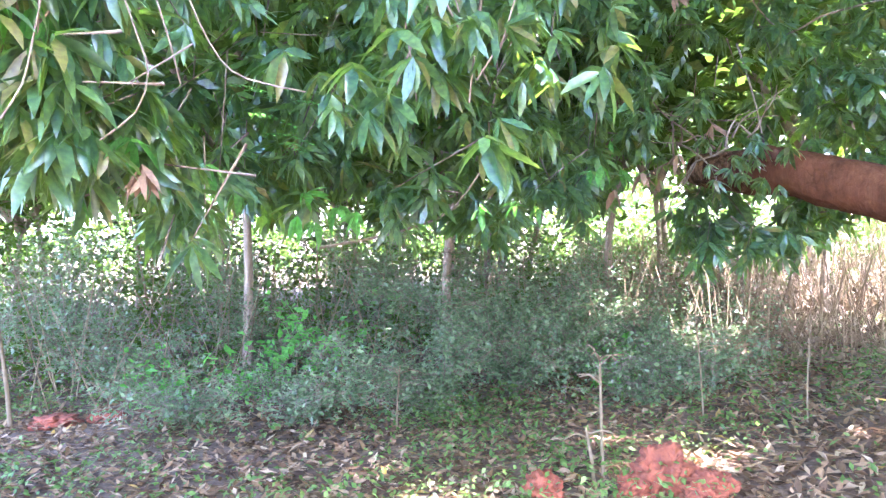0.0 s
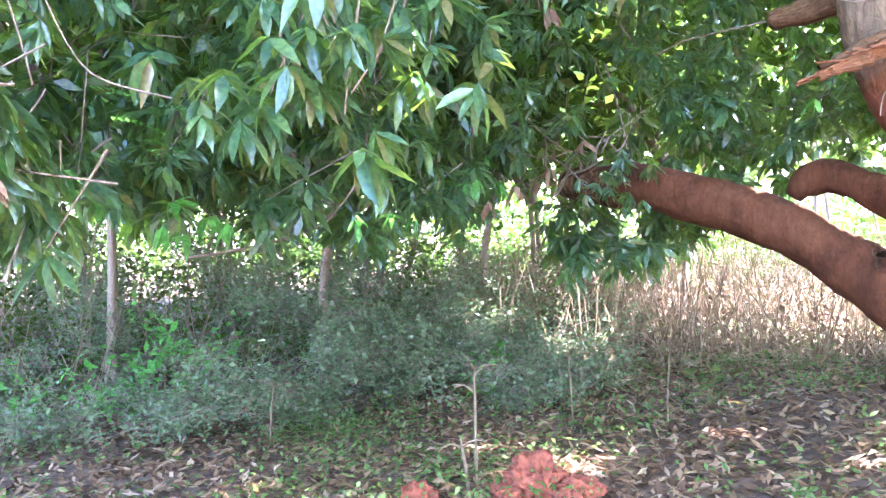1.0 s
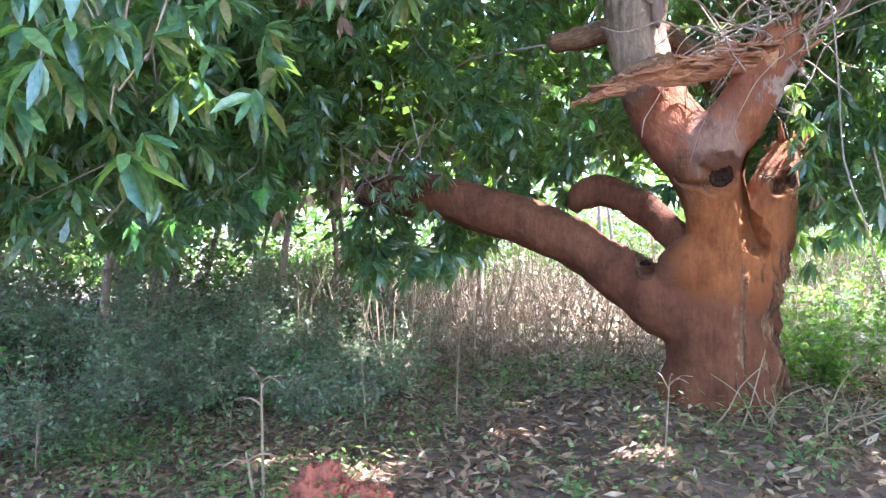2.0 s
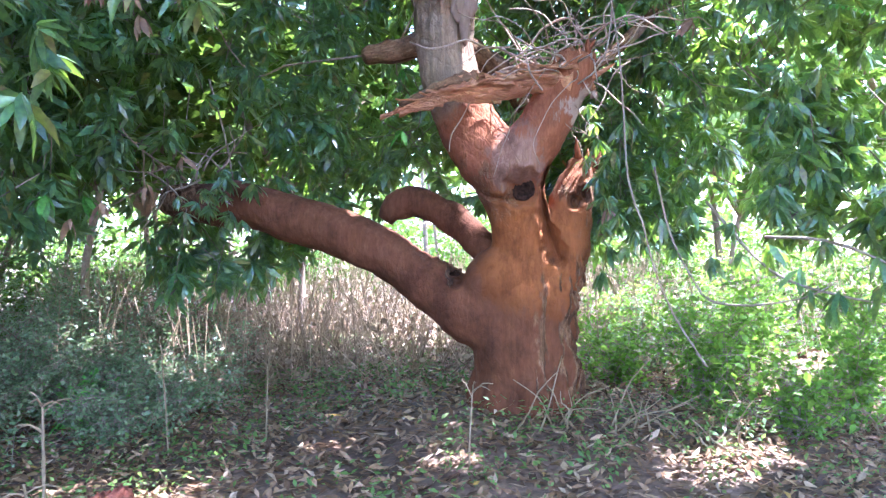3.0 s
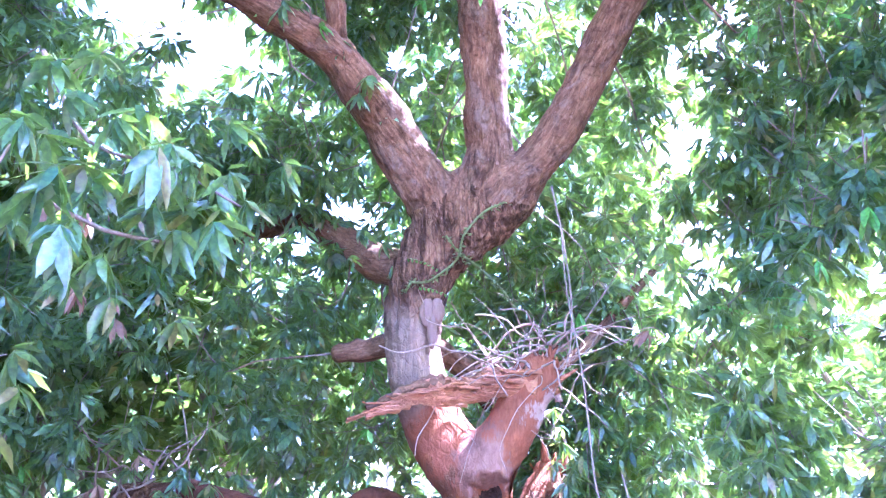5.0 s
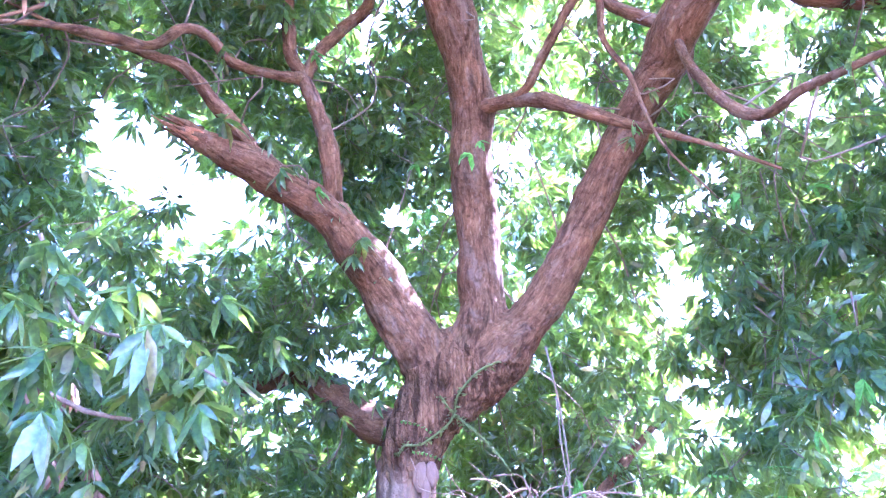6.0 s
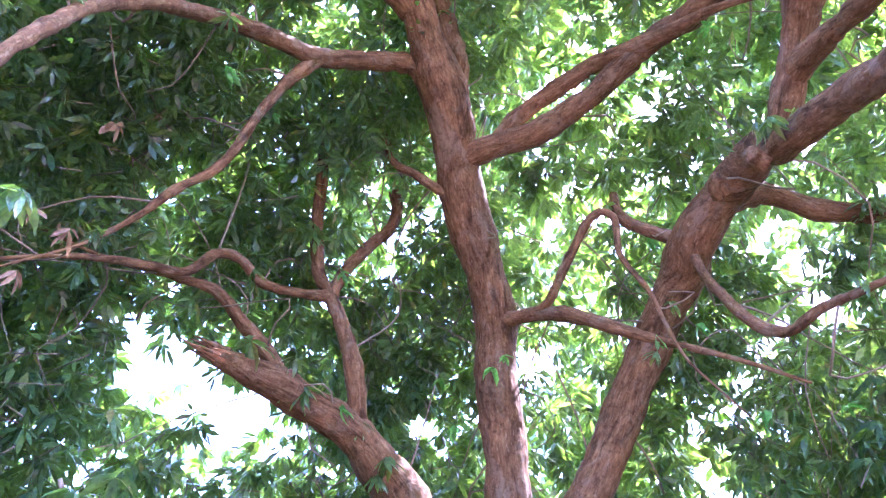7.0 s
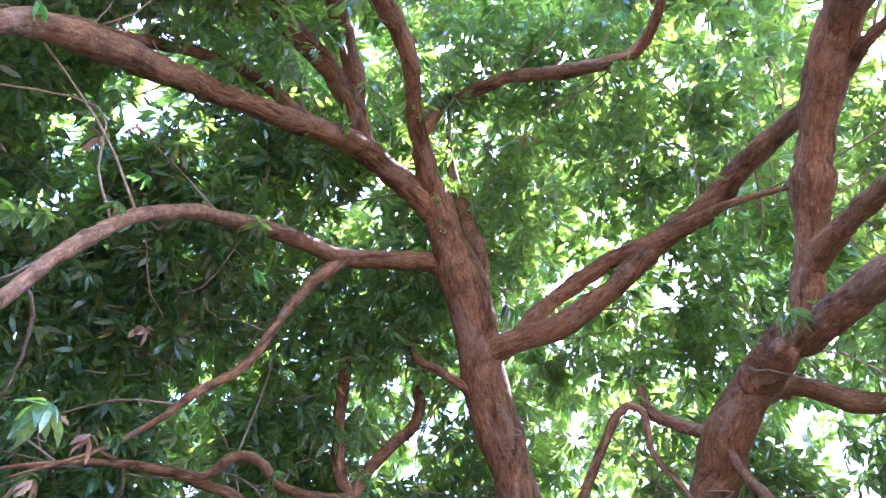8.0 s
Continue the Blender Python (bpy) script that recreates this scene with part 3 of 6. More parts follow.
def rot_core(place, r, depth):
    """The rotten heart that fills the bottom of a hollow, ringed like the branch that died there; its near-black
    colour holds the hollow's shade too.
    """
    inward = (Vector(place) - Vector(EDGE)).normalized()
    turn = (-inward).to_track_quat("Z", "Y")
    centre = Vector(place) + inward * depth * 0.66
    bm = bmesh.new()
    rings = []
    for i, rr in enumerate((1.12, 0.95, 0.84, 0.72, 0.6, 0.48, 0.36, 0.24, 0.1)):
        ring = []
        for k in range(26):
            a = 2 * math.pi * k / 26
            w = rr * r * (1 + 0.14 * noise.noise(Vector((math.cos(a) * 1.4, math.sin(a) * 1.4, rr * 1.5 + r * 50))))
            h = -0.028 * (1.1 - rr) + (0.012 if i % 2 else -0.01) * (0.6 + noise.noise(Vector((math.cos(a) * 2, math.sin(a) * 2, i * 3.0)))) - (0.02 if i == 0 else 0)
            ring.append(bm.verts.new(centre + turn @ Vector((w * math.cos(a), w * math.sin(a), h))))
        rings.append(ring)
    for a1, b1 in zip(rings, rings[1:]):
        for k in range(26):
            bm.faces.new((a1[k], a1[(k + 1) % 26], b1[(k + 1) % 26], b1[k]))
    bm.faces.new(rings[-1])
    keep_place(part("rotten_core", bm, M_HOLLOW, None, "rotten wood in a hollow, near black to hold its shade"), mango)


def lay_grain(ob, rows):
    """Gives each vertex its place across and along the limb, for the bark's grain."""
    path = fine_path(rows, 0.04)[:, :3]
    run = np.concatenate([[0], np.cumsum(np.linalg.norm(np.diff(path, axis=0), axis=1))])
    d = np.gradient(path, axis=0)
    d /= np.linalg.norm(d, axis=1, keepdims=True)
    ref = np.cross(d, [0.3, 0.9, 0.1])
    ref /= np.linalg.norm(ref, axis=1, keepdims=True)
    side = np.cross(d, ref)
    n = len(ob.data.vertices)
    co = np.empty(n * 3, np.float32)
    ob.data.vertices.foreach_get("co", co)
    co = co.reshape(-1, 3)
    near = np.concatenate([np.argmin(((c[:, None] - path[None]) ** 2).sum(-1), axis=1) for c in np.array_split(co, max(1, n // 4000))])
    off = co - path[near]
    grain = np.stack([(off * ref[near]).sum(1) + rows[0][0] * 3, (off * side[near]).sum(1), run[near] + (off * d[near]).sum(1)], 1)
    ob.data.attributes.new("grain", "FLOAT_VECTOR", "POINT").data.foreach_set("vector", grain.astype(np.float32).ravel())


def build_trunk():
    """Trunk, stem, knotted arm and the great limbs grown into one body, then parted where the limbs begin."""
    bm = bmesh.new()
    tube(bm, STEM, 20, 0.05, 0.07)
    tube(bm, FORK, 16, 0.05, 0.06)
    tube(bm, SIDE_STEM, 16, 0.05, 0.14)
    tube(bm, [(4.561, 4.475, 1.443, 0.108), (4.513, 4.455, 1.188, 0.124), (4.489, 4.454, 0.85, 0.124), (4.485, 4.459, 0.554, 0.128), (4.469, 4.431, 0.286, 0.148)], 14, 0.05, 0.1)
    tube(bm, LOW_LIMB, 16, 0.05, 0.07)
    tube(bm, [(4.525, 4.702, 1.418, 0.266), (4.331, 4.828, 1.307, 0.255), (4.202, 4.931, 1.224, 0.201), (4.156, 4.99, 1.19, 0.132)], 16, 0.05, 0.08)
    for rows in (LEFT, MID, RIGHT):
        tube(bm, rows, 16, 0.05, 0.09, seed=rows[0][0], knots=2)
    # roots that flare out of the base
    for k, a in enumerate((0.3, 1.3, 2.2, 3.1, 4.0, 4.7, 5.5)):
        c, s, reach = math.cos(a), math.sin(a), 0.42 + 0.06 * math.sin(k * 2.3)
        tube(bm, [(4.5 + 0.26 * c, 4.75 + 0.26 * s, 0.75, 0.1), (4.5 + 0.36 * c, 4.75 + 0.36 * s, 0.42, 0.1),
                  (4.5 + reach * 0.85 * c, 4.75 + reach * 0.85 * s, 0.24, 0.07), (4.5 + reach * 1.15 * c, 4.75 + reach * 1.15 * s, 0.12, 0.03)], 10, 0.06, 0.08)
    lump(bm, (4.33, 4.66, 2.17), 0.265, (1.0, 0.92, 0.9))
    for place, r in (((4.237, 4.8, 4.12), 0.26), ((4.36, 4.63, 4.3), 0.25), ((4.15, 4.83, 4.3), 0.2), ((4.25, 4.74, 4.42), 0.18)):
        lump(bm, place, r)
    me = bpy.data.meshes.new("trunk")
    bm.to_mesh(me)
    bm.free()
    tmp = new("trunk", me)
    mod = tmp.modifiers.new("grow", "REMESH")
    mod.mode, mod.voxel_size = "VOXEL", 0.019
    sm = tmp.modifiers.new("smooth", "SMOOTH")
    sm.factor, sm.iterations = 0.6, 14
    grown = bpy.data.meshes.new_from_object(tmp.evaluated_get(bpy.context.evaluated_depsgraph_get()))
    bpy.data.objects.remove(tmp)
    n = len(grown.vertices)
    co, no = np.empty(n * 3, np.float32), np.empty(n * 3, np.float32)
    grown.vertices.foreach_get("co", co)
    grown.vertices.foreach_get("normal", no)
    co, no = co.reshape(-1, 3), no.reshape(-1, 3)
    push = np.empty(n)
    for i in range(n):
        p = Vector(co[i])
        # furrowed bark on the flank that faces the meadow and up the stem, smoother dusted wood elsewhere
        flank = max(0.0, min(1.0, (no[i, 0] * 0.64 - no[i, 1] * 0.77) * 5 - 1.6)) * max(0.0, min(1.0, (1.6 - p.z) * 3))
        stem = max(0.0, min(1.0, (p.z - 2.7) * 2)) * max(0.0, min(1.0, (4.9 - p.z) * 1.5)) * 0.35
        ridge = abs(noise.noise(Vector((p.x * 17, p.y * 17, p.z * 2.6)))) * 2 - 0.5 + 0.5 * abs(noise.noise(Vector((p.x * 27, p.y * 27, p.z * 6))))
        push[i] = 0.026 * noise.noise(p * 2.6) + 0.01 * noise.noise(p * 8) + (flank * 0.07 + stem * 0.06) * ridge + 0.005 * noise.noise(p * 22)
    co += no * push[:, None].astype(np.float32)
    # sink the hollows and clefts
    grown.vertices.foreach_set("co", co.ravel())
    grown.update()
    probe = new("trunk", grown)
    bpy.context.view_layer.update()
    eye, hollows = Vector(EDGE), []
    wob = np.array([noise.noise(Vector(c) * 14) for c in co])

    def surface(q):
        hit, place, _, _ = probe.ray_cast(eye, (Vector(q) - eye).normalized())
        return np.array(place if hit else q)

    sink = np.zeros((n, 3))
    for q, r, depth in ROT:
        c = surface(q)
        d = np.linalg.norm((co - c) * np.array([1, 1, 0.85]), axis=1) / (r * (1 + 0.2 * wob))
        k = np.clip(1.25 - d, 0, 1) ** 0.7
        sink += (k * depth)[:, None] * np.array((Vector(c) - eye).normalized())
        rim = np.exp(-((d - 1.35) / 0.3) ** 2)
        sink -= (rim * 0.014)[:, None] * np.array((Vector(c) - eye).normalized())
        hollows.append((c, r, depth))
    for line, r, depth in CLEFTS:
        pts = [surface(q) for q in line]
        best = np.full(n, 9.0)
        for u, w in zip(pts, pts[1:]):
            t = np.clip(((co - u) @ (w - u)) / max(1e-6, (w - u) @ (w - u)), 0, 1)
            best = np.minimum(best, np.linalg.norm(co - u - t[:, None] * (w - u), axis=1))
        k = np.clip(1 - best / (r * (1 + 0.5 * wob)), 0, 1)
        sink += (k * depth)[:, None] * np.array((Vector(pts[0]) - eye).normalized())
    co += sink.astype(np.float32)
    for k in (0, 5):
        c, r, depth = hollows[k]
        rot_core(c, r * 0.74, depth)
    # part the great limbs from the trunk
    own = np.full(n, 9.0)
    for rows in (STEM, FORK, LOW_LIMB):
        for q in fine_path(rows, 0.08):
            own = np.minimum(own, np.linalg.norm(co - q[:3], axis=1) - q[3])
    side = np.zeros(n, int)
    for k, rows in enumerate((LEFT, MID, RIGHT)):
        for q in fine_path(rows[3:] if rows is RIGHT else rows[1:], 0.08):
            d = np.linalg.norm(co - q[:3], axis=1) - q[3]
            side[(d < own - 0.001) & (co[:, 2] > 4.2)] = k + 1
            own = np.where(co[:, 2] > 4.2, np.minimum(own, d), own)
    loops = np.empty(len(grown.loops), np.int32)
    grown.loops.foreach_get("vertex_index", loops)
    quads = loops.reshape(-1, 4)
    bpy.data.objects.remove(probe)
    face_side = side[quads].max(axis=1)
    body = None
    for k, (name, label) in enumerate((("trunk", "thick leaning trunk coated with red earth"), ("left_limb", "stout flaking limb with a broken end"), ("mid_limb", "upright flaking limb"), ("right_limb", "long flaking limb that arches over"))):
        q = quads[face_side == k]
        ids, back = np.unique(q, return_inverse=True)
        q = back.reshape(-1, 4)
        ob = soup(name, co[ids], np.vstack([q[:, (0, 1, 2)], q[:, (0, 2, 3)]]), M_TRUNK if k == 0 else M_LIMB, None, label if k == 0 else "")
        keep_place(ob, mango)
        if k == 0:
            body = ob
        else:
            lay_grain(ob, (LEFT, MID, RIGHT)[k - 1])
    return body


TRUNK = build_trunk()
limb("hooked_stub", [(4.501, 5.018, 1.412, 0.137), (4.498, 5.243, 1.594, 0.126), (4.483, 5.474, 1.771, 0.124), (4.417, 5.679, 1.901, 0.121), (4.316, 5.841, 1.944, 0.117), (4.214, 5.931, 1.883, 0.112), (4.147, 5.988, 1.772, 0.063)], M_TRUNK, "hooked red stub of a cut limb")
def broken_arm():
    """A torn limb: a wood core, a strip of bark on top of it and splinters that run out to its tip."""
    r = random.Random(3)
    core = [(4.456, 4.249, 2.737, 0.13), (4.257, 4.409, 2.751, 0.12), (4.078, 4.53, 2.704, 0.111), (3.896, 4.642, 2.689, 0.098), (3.741, 4.746, 2.664, 0.081), (3.582, 4.845, 2.591, 0.068), (3.437, 4.923, 2.533, 0.044), (3.304, 4.998, 2.469, 0.016)]
    limb("broken_arm", [(x, y, z, w * 0.82) for x, y, z, w in core[:7]], M_WOOD, "torn splintered limb with flaking bark", 18, 0.025, 0.26, True)
    limb("bark_strip", [(x - 0.02, y - 0.03, z + w * 0.8, w * 0.5) for x, y, z, w in core[3:7]], M_LIMB, "loose bark on the torn limb", 8, 0.03, 0.45, True)
    for k in range(13):
        i = r.randint(2, 5)
        off = Vector((r.uniform(-0.5, 0.3), r.uniform(-1.0, 0.2), r.uniform(-0.8, 0.8)))
        rows = []
        for j, (x, y, z, w) in enumerate(core[i:i + r.randint(3, 4)]):
            rows.append((x + off.x * w + r.gauss(0, 0.008), y + off.y * w + r.gauss(0, 0.008), z + off.z * w + r.gauss(0, 0.012), max(0.003, 0.022 - 0.006 * j) * r.uniform(0.5, 1.2)))
        bm = bmesh.new()
        tube(bm, rows, 5, 0.05, 0.4, True, k)
        keep_place(part("splinter", bm, M_WOOD), mango)


broken_arm()


def torn_top():
    """Splinters and curled bark on the broken top of the side stem."""
    r = random.Random(14)
    for k in range(38):
        top = Vector(SIDE_STEM[-1][:3]) if k < 16 else Vector(FORK[-1][:3])
        p = top + Vector((r.uniform(-0.1, 0.1), r.uniform(-0.12, 0.06), r.uniform(-0.3, 0.02)))
        d = Vector((r.uniform(-0.3, 0.5), r.uniform(-0.6, 0.2), r.uniform(0.5, 1.0))).normalized()
        reach = r.uniform(0.08, 0.2)
        bend = Vector((r.gauss(0, 0.02), r.gauss(0, 0.02), 0))
        bm = bmesh.new()
        tube(bm, [(*p, r.uniform(0.02, 0.038)), (*(p + d * reach * 0.5 + bend), 0.02), (*(p + d * reach + bend * 2), 0.008)], 6, 0.04, 0.4, True, k)
        keep_place(part("splinter", bm, M_WOOD if k % 2 else M_TRUNK), mango)


torn_top()


def torn_end():
    """The stout limb ends in splintered wood and lifted bark."""
    r = random.Random(22)
    tip, before = Vector(LEFT[-1][:3]), Vector(LEFT[-2][:3])
    along = (tip - before).normalized()
    side = along.orthogonal().normalized()
    over = along.cross(side)
    wide = LEFT[-1][3]
    for k in range(20):
        a = r.uniform(0, 6.28)
        out = side * math.cos(a) + over * math.sin(a)
        p = tip + out * wide * r.uniform(0.2, 0.85) - along * r.uniform(0.1, 0.25)
        reach = r.uniform(0.15, 0.32)
        bm = bmesh.new()
        tube(bm, [(*p, r.uniform(0.02, 0.036)), (*(p + along * reach * 0.6 + out * 0.01), 0.02), (*(p + along * reach + out * r.uniform(-0.03, 0.03)), 0.005)], 6, 0.05, 0.45, True, k)
        keep_place(part("splinter", bm, M_LIMB if k % 3 else M_WOOD), mango)


torn_end()
STUBS = ([(2.708, 4.984, 6.471, 0.064), (2.826, 4.962, 6.852, 0.062), (3, 4.894, 7.196, 0.062), (3.16, 4.765, 7.474, 0.063), (3.205, 4.728, 7.751, 0.062), (3.182, 4.747, 7.978, 0.069)], [(4.248, 2.401, 6.226, 0.056), (4.187, 2.546, 6.419, 0.058), (4.113, 2.706, 6.648, 0.058), (4.061, 2.81, 6.884, 0.053), (4.055, 2.823, 7.138, 0.039)], [(4.136, 5.276, 3.228, 0.117), (4.101, 5.584, 3.2, 0.106), (4.023, 5.786, 3.185, 0.097), (3.968, 5.962, 3.174, 0.083)])
for rows in ([(3.172, 5.072, 5.339, 0.09), (2.916, 4.832, 5.736, 0.083), (2.828, 4.898, 6.122, 0.076), (2.706, 4.986, 6.502, 0.069), (2.59, 5.063, 6.775, 0.066), (2.519, 5.05, 7.281, 0.066), (2.417, 4.937, 7.737, 0.06), (2.352, 4.86, 8.203, 0.042)],
             [(2.708, 4.984, 6.471, 0.064), (2.826, 4.962, 6.852, 0.062), (3, 4.894, 7.196, 0.062), (3.16, 4.765, 7.474, 0.063), (3.205, 4.728, 7.751, 0.062), (3.182, 4.747, 7.978, 0.069)],
             [(2.664, 5.014, 6.514, 0.054), (2.387, 5.073, 6.419, 0.048), (2.086, 5.13, 6.392, 0.047), (1.868, 5.129, 6.509, 0.047), (1.659, 5.116, 6.434, 0.046), (1.441, 5.099, 6.113, 0.043), (1.151, 5.099, 5.994, 0.041)],
             [(2.491, 5.122, 5.512, 0.08), (2.232, 5.107, 5.767, 0.071), (2.022, 5.164, 5.966, 0.063), (1.805, 5.214, 6.163, 0.054), (1.531, 5.279, 6.19, 0.045)],
             [(1.992, 3.148, 8.236, 0.131), (1.758, 3.021, 8.458, 0.117), (1.406, 2.795, 8.654, 0.091), (1.029, 2.454, 8.697, 0.087), (0.724, 2.301, 8.768, 0.095), (0.459, 2.222, 8.76, 0.098), (-0.09, 1.998, 8.504, 0.086)],
             [(1.969, 3.235, 8.269, 0.142), (1.593, 3.281, 8.475, 0.133), (1.202, 3.297, 8.536, 0.126), (0.741, 3.303, 8.275, 0.11), (0.346, 3.332, 8.042, 0.1), (-0.06, 3.361, 7.831, 0.099), (-0.432, 3.332, 7.551, 0.116), (-0.778, 3.257, 7.175, 0.114), (-1.052, 3.154, 6.774, 0.096), (-1.243, 3.1, 6.397, 0.076), (-1.34, 2.959, 5.7, 0.051)],
             [(0.824, 3.322, 8.425, 0.073), (0.504, 3.337, 8.41, 0.067), (0.16, 3.376, 8.502, 0.062), (-0.193, 3.374, 8.341, 0.055), (-0.575, 3.327, 7.83, 0.05), (-0.849, 3.246, 7.343, 0.038)],
             [(1.202, 3.297, 8.536, 0.111), (0.953, 3.149, 8.794, 0.107), (0.562, 3.052, 8.954, 0.106), (0.166, 2.965, 8.877, 0.107), (-0.142, 2.817, 8.694, 0.102), (-0.52, 2.529, 8.388, 0.085)],
             [(0.973, 3.195, 8.777, 0.092), (0.857, 3.03, 8.949, 0.097), (0.557, 2.838, 9.166, 0.097), (0.269, 2.625, 9.177, 0.095), (-0.048, 2.296, 9.053, 0.08)],
             [(1.735, 2.908, 8.83, 0.058), (1.696, 2.671, 9.081, 0.067), (1.774, 2.366, 9.119, 0.069), (1.849, 2.014, 8.958, 0.069), (1.977, 1.567, 8.466, 0.066), (2.065, 1.155, 8.082, 0.059), (2.063, 0.913, 8.042, 0.051), (1.89, 0.636, 7.933, 0.041), (1.687, 0.391, 7.921, 0.032)],
             [(2.455, 3.536, 7.903, 0.132), (2.23, 3.67, 8.02, 0.103), (1.925, 3.781, 7.965, 0.088), (1.553, 3.845, 7.737, 0.087), (1.176, 3.876, 7.61, 0.081), (0.812, 3.866, 7.433, 0.073), (0.429, 3.776, 7.07, 0.063), (0.044, 3.599, 6.491, 0.057), (-0.174, 3.473, 5.939, 0.049), (-0.316, 3.33, 5.385, 0.045), (-0.375, 3.232, 4.976, 0.04), (-0.44, 3.132, 4.527, 0.03)],
             [(1.519, 3.865, 7.648, 0.062), (1.393, 3.991, 7.376, 0.051), (1.283, 4.102, 7.049, 0.046), (1.237, 4.178, 6.771, 0.043), (1.141, 4.274, 6.402, 0.04), (0.934, 4.406, 6.118, 0.035)],
             [(2.765, 3.284, 7.564, 0.108), (2.731, 3.247, 7.954, 0.133), (2.558, 3.216, 8.347, 0.122), (2.353, 3.215, 8.787, 0.082), (2.196, 3.161, 9.211, 0.057), (2.113, 3.102, 9.928, 0.037)]):
    limb("branch", [(x, y, z, w * 0.9) for x, y, z, w in rows], sides=10, rough=0.14, runs_on=rows[-1][3] < 0.13 and rows not in STUBS)
for rows in ([(2.846, 3.343, 7.181, 0.122), (3.001, 3.153, 7.285, 0.119), (3.198, 2.874, 7.347, 0.114), (3.321, 2.571, 7.493, 0.11), (3.361, 2.27, 7.592, 0.105), (3.374, 1.833, 7.682, 0.104), (3.324, 1.477, 7.601, 0.118), (3.249, 1.095, 7.605, 0.101), (3.086, 0.741, 7.441, 0.087), (2.891, 0.438, 7.193, 0.077), (2.661, 0.092, 6.907, 0.06)],
             [(2.921, 3.331, 7.392, 0.073), (3.033, 3.111, 7.594, 0.084), (3.149, 2.765, 7.705, 0.089), (3.272, 2.339, 7.772, 0.088), (3.324, 1.972, 7.682, 0.08), (3.325, 1.66, 7.56, 0.069)],
             [(3.653, 1.388, 6.162, 0.116), (3.541, 1.166, 6.403, 0.117), (3.373, 0.916, 6.639, 0.133), (3.139, 0.688, 6.833, 0.133), (2.891, 0.435, 6.96, 0.138), (2.563, 0.119, 6.979, 0.146), (2.262, -0.127, 6.866, 0.147), (1.929, -0.356, 6.646, 0.122)],
             [(3.418, 0.964, 6.532, 0.106), (3.239, 0.687, 6.402, 0.085), (2.99, 0.42, 6.189, 0.076), (2.664, 0.119, 5.912, 0.059)],
             [(4.248, 2.401, 6.226, 0.056), (4.187, 2.546, 6.419, 0.058), (4.113, 2.706, 6.648, 0.058), (4.061, 2.81, 6.884, 0.053), (4.055, 2.823, 7.138, 0.039)],
             [(4.237, 2.427, 6.123, 0.043), (4.205, 2.373, 5.871, 0.041), (4.159, 2.213, 5.578, 0.045), (4.122, 2.015, 5.301, 0.046), (4.074, 1.833, 5.144, 0.042), (3.981, 1.599, 5.135, 0.037), (3.839, 1.31, 5.033, 0.029)],
             [(3.603, 3.864, 6.195, 0.078), (3.736, 3.615, 6.18, 0.068), (3.858, 3.356, 6.057, 0.071), (3.983, 3.158, 5.883, 0.061), (4.104, 2.944, 5.73, 0.05)],
             [(3.508, 3.665, 6.332, 0.041), (3.619, 3.438, 6.268, 0.043), (3.67, 3.186, 6.434, 0.041), (3.733, 2.891, 6.695, 0.037), (3.817, 2.739, 6.641, 0.032), (3.855, 2.774, 6.277, 0.028), (3.966, 2.665, 5.913, 0.025)],
             [(2.851, 3.728, 6.884, 0.071), (2.802, 3.846, 7.007, 0.053), (2.744, 4.037, 7.365, 0.045), (2.702, 4.205, 7.64, 0.039), (2.657, 4.371, 8.233, 0.031)],
             [(4.279, 2.018, 6.266, 0.106), (4.569, 1.722, 6.486, 0.1), (4.82, 1.502, 6.435, 0.095), (5.072, 1.175, 6.428, 0.086)],
             [(4.173, 5.311, 3.832, 0.193), (4.195, 5.769, 4.021, 0.178), (4.172, 6.311, 4.399, 0.162), (4.105, 6.863, 4.707, 0.142), (3.966, 7.558, 4.673, 0.113), (3.77, 8.362, 4.635, 0.078)],
             [(4.136, 5.276, 3.228, 0.117), (4.101, 5.584, 3.2, 0.106), (4.023, 5.786, 3.185, 0.097), (3.968, 5.962, 3.174, 0.083)],
             [(4.288, 5.219, 3.178, 0.136), (4.805, 5.349, 3.159, 0.135), (5.29, 5.454, 3.02, 0.127), (5.741, 5.611, 2.753, 0.112)],
             [(4.968, 4.427, 2.923, 0.04), (5.224, 4.405, 3.072, 0.05), (5.495, 4.353, 3.272, 0.058), (5.766, 4.29, 3.503, 0.05), (6.125, 4.263, 3.795, 0.046), (6.509, 4.176, 4.096, 0.032)]):
    limb("branch", [(x, y, z, w * 0.9) for x, y, z, w in rows], sides=10, rough=0.14, runs_on=rows[-1][3] < 0.13 and rows not in STUBS)


for rows in ([(3.592, 1.433, 6.052, 0.081), (3.531, 1.473, 6.083, 0.063), (3.455, 1.491, 6.083, 0.059)], [(3.689, 1.836, 6.105, 0.077), (3.61, 1.823, 6.137, 0.058), (3.555, 1.764, 6.145, 0.05)]):
    limb("cut_stub", rows, M_LIMB, "short stub of a cut branch", 10, 0.02, 0.12)


def thin(name, rows, mat=M_TWIG, sides=5, step=0.12):
    bm = bmesh.new()
    tube(bm, rows, sides, step, 0.15)
    return keep_place(part(name, bm, mat), mango)


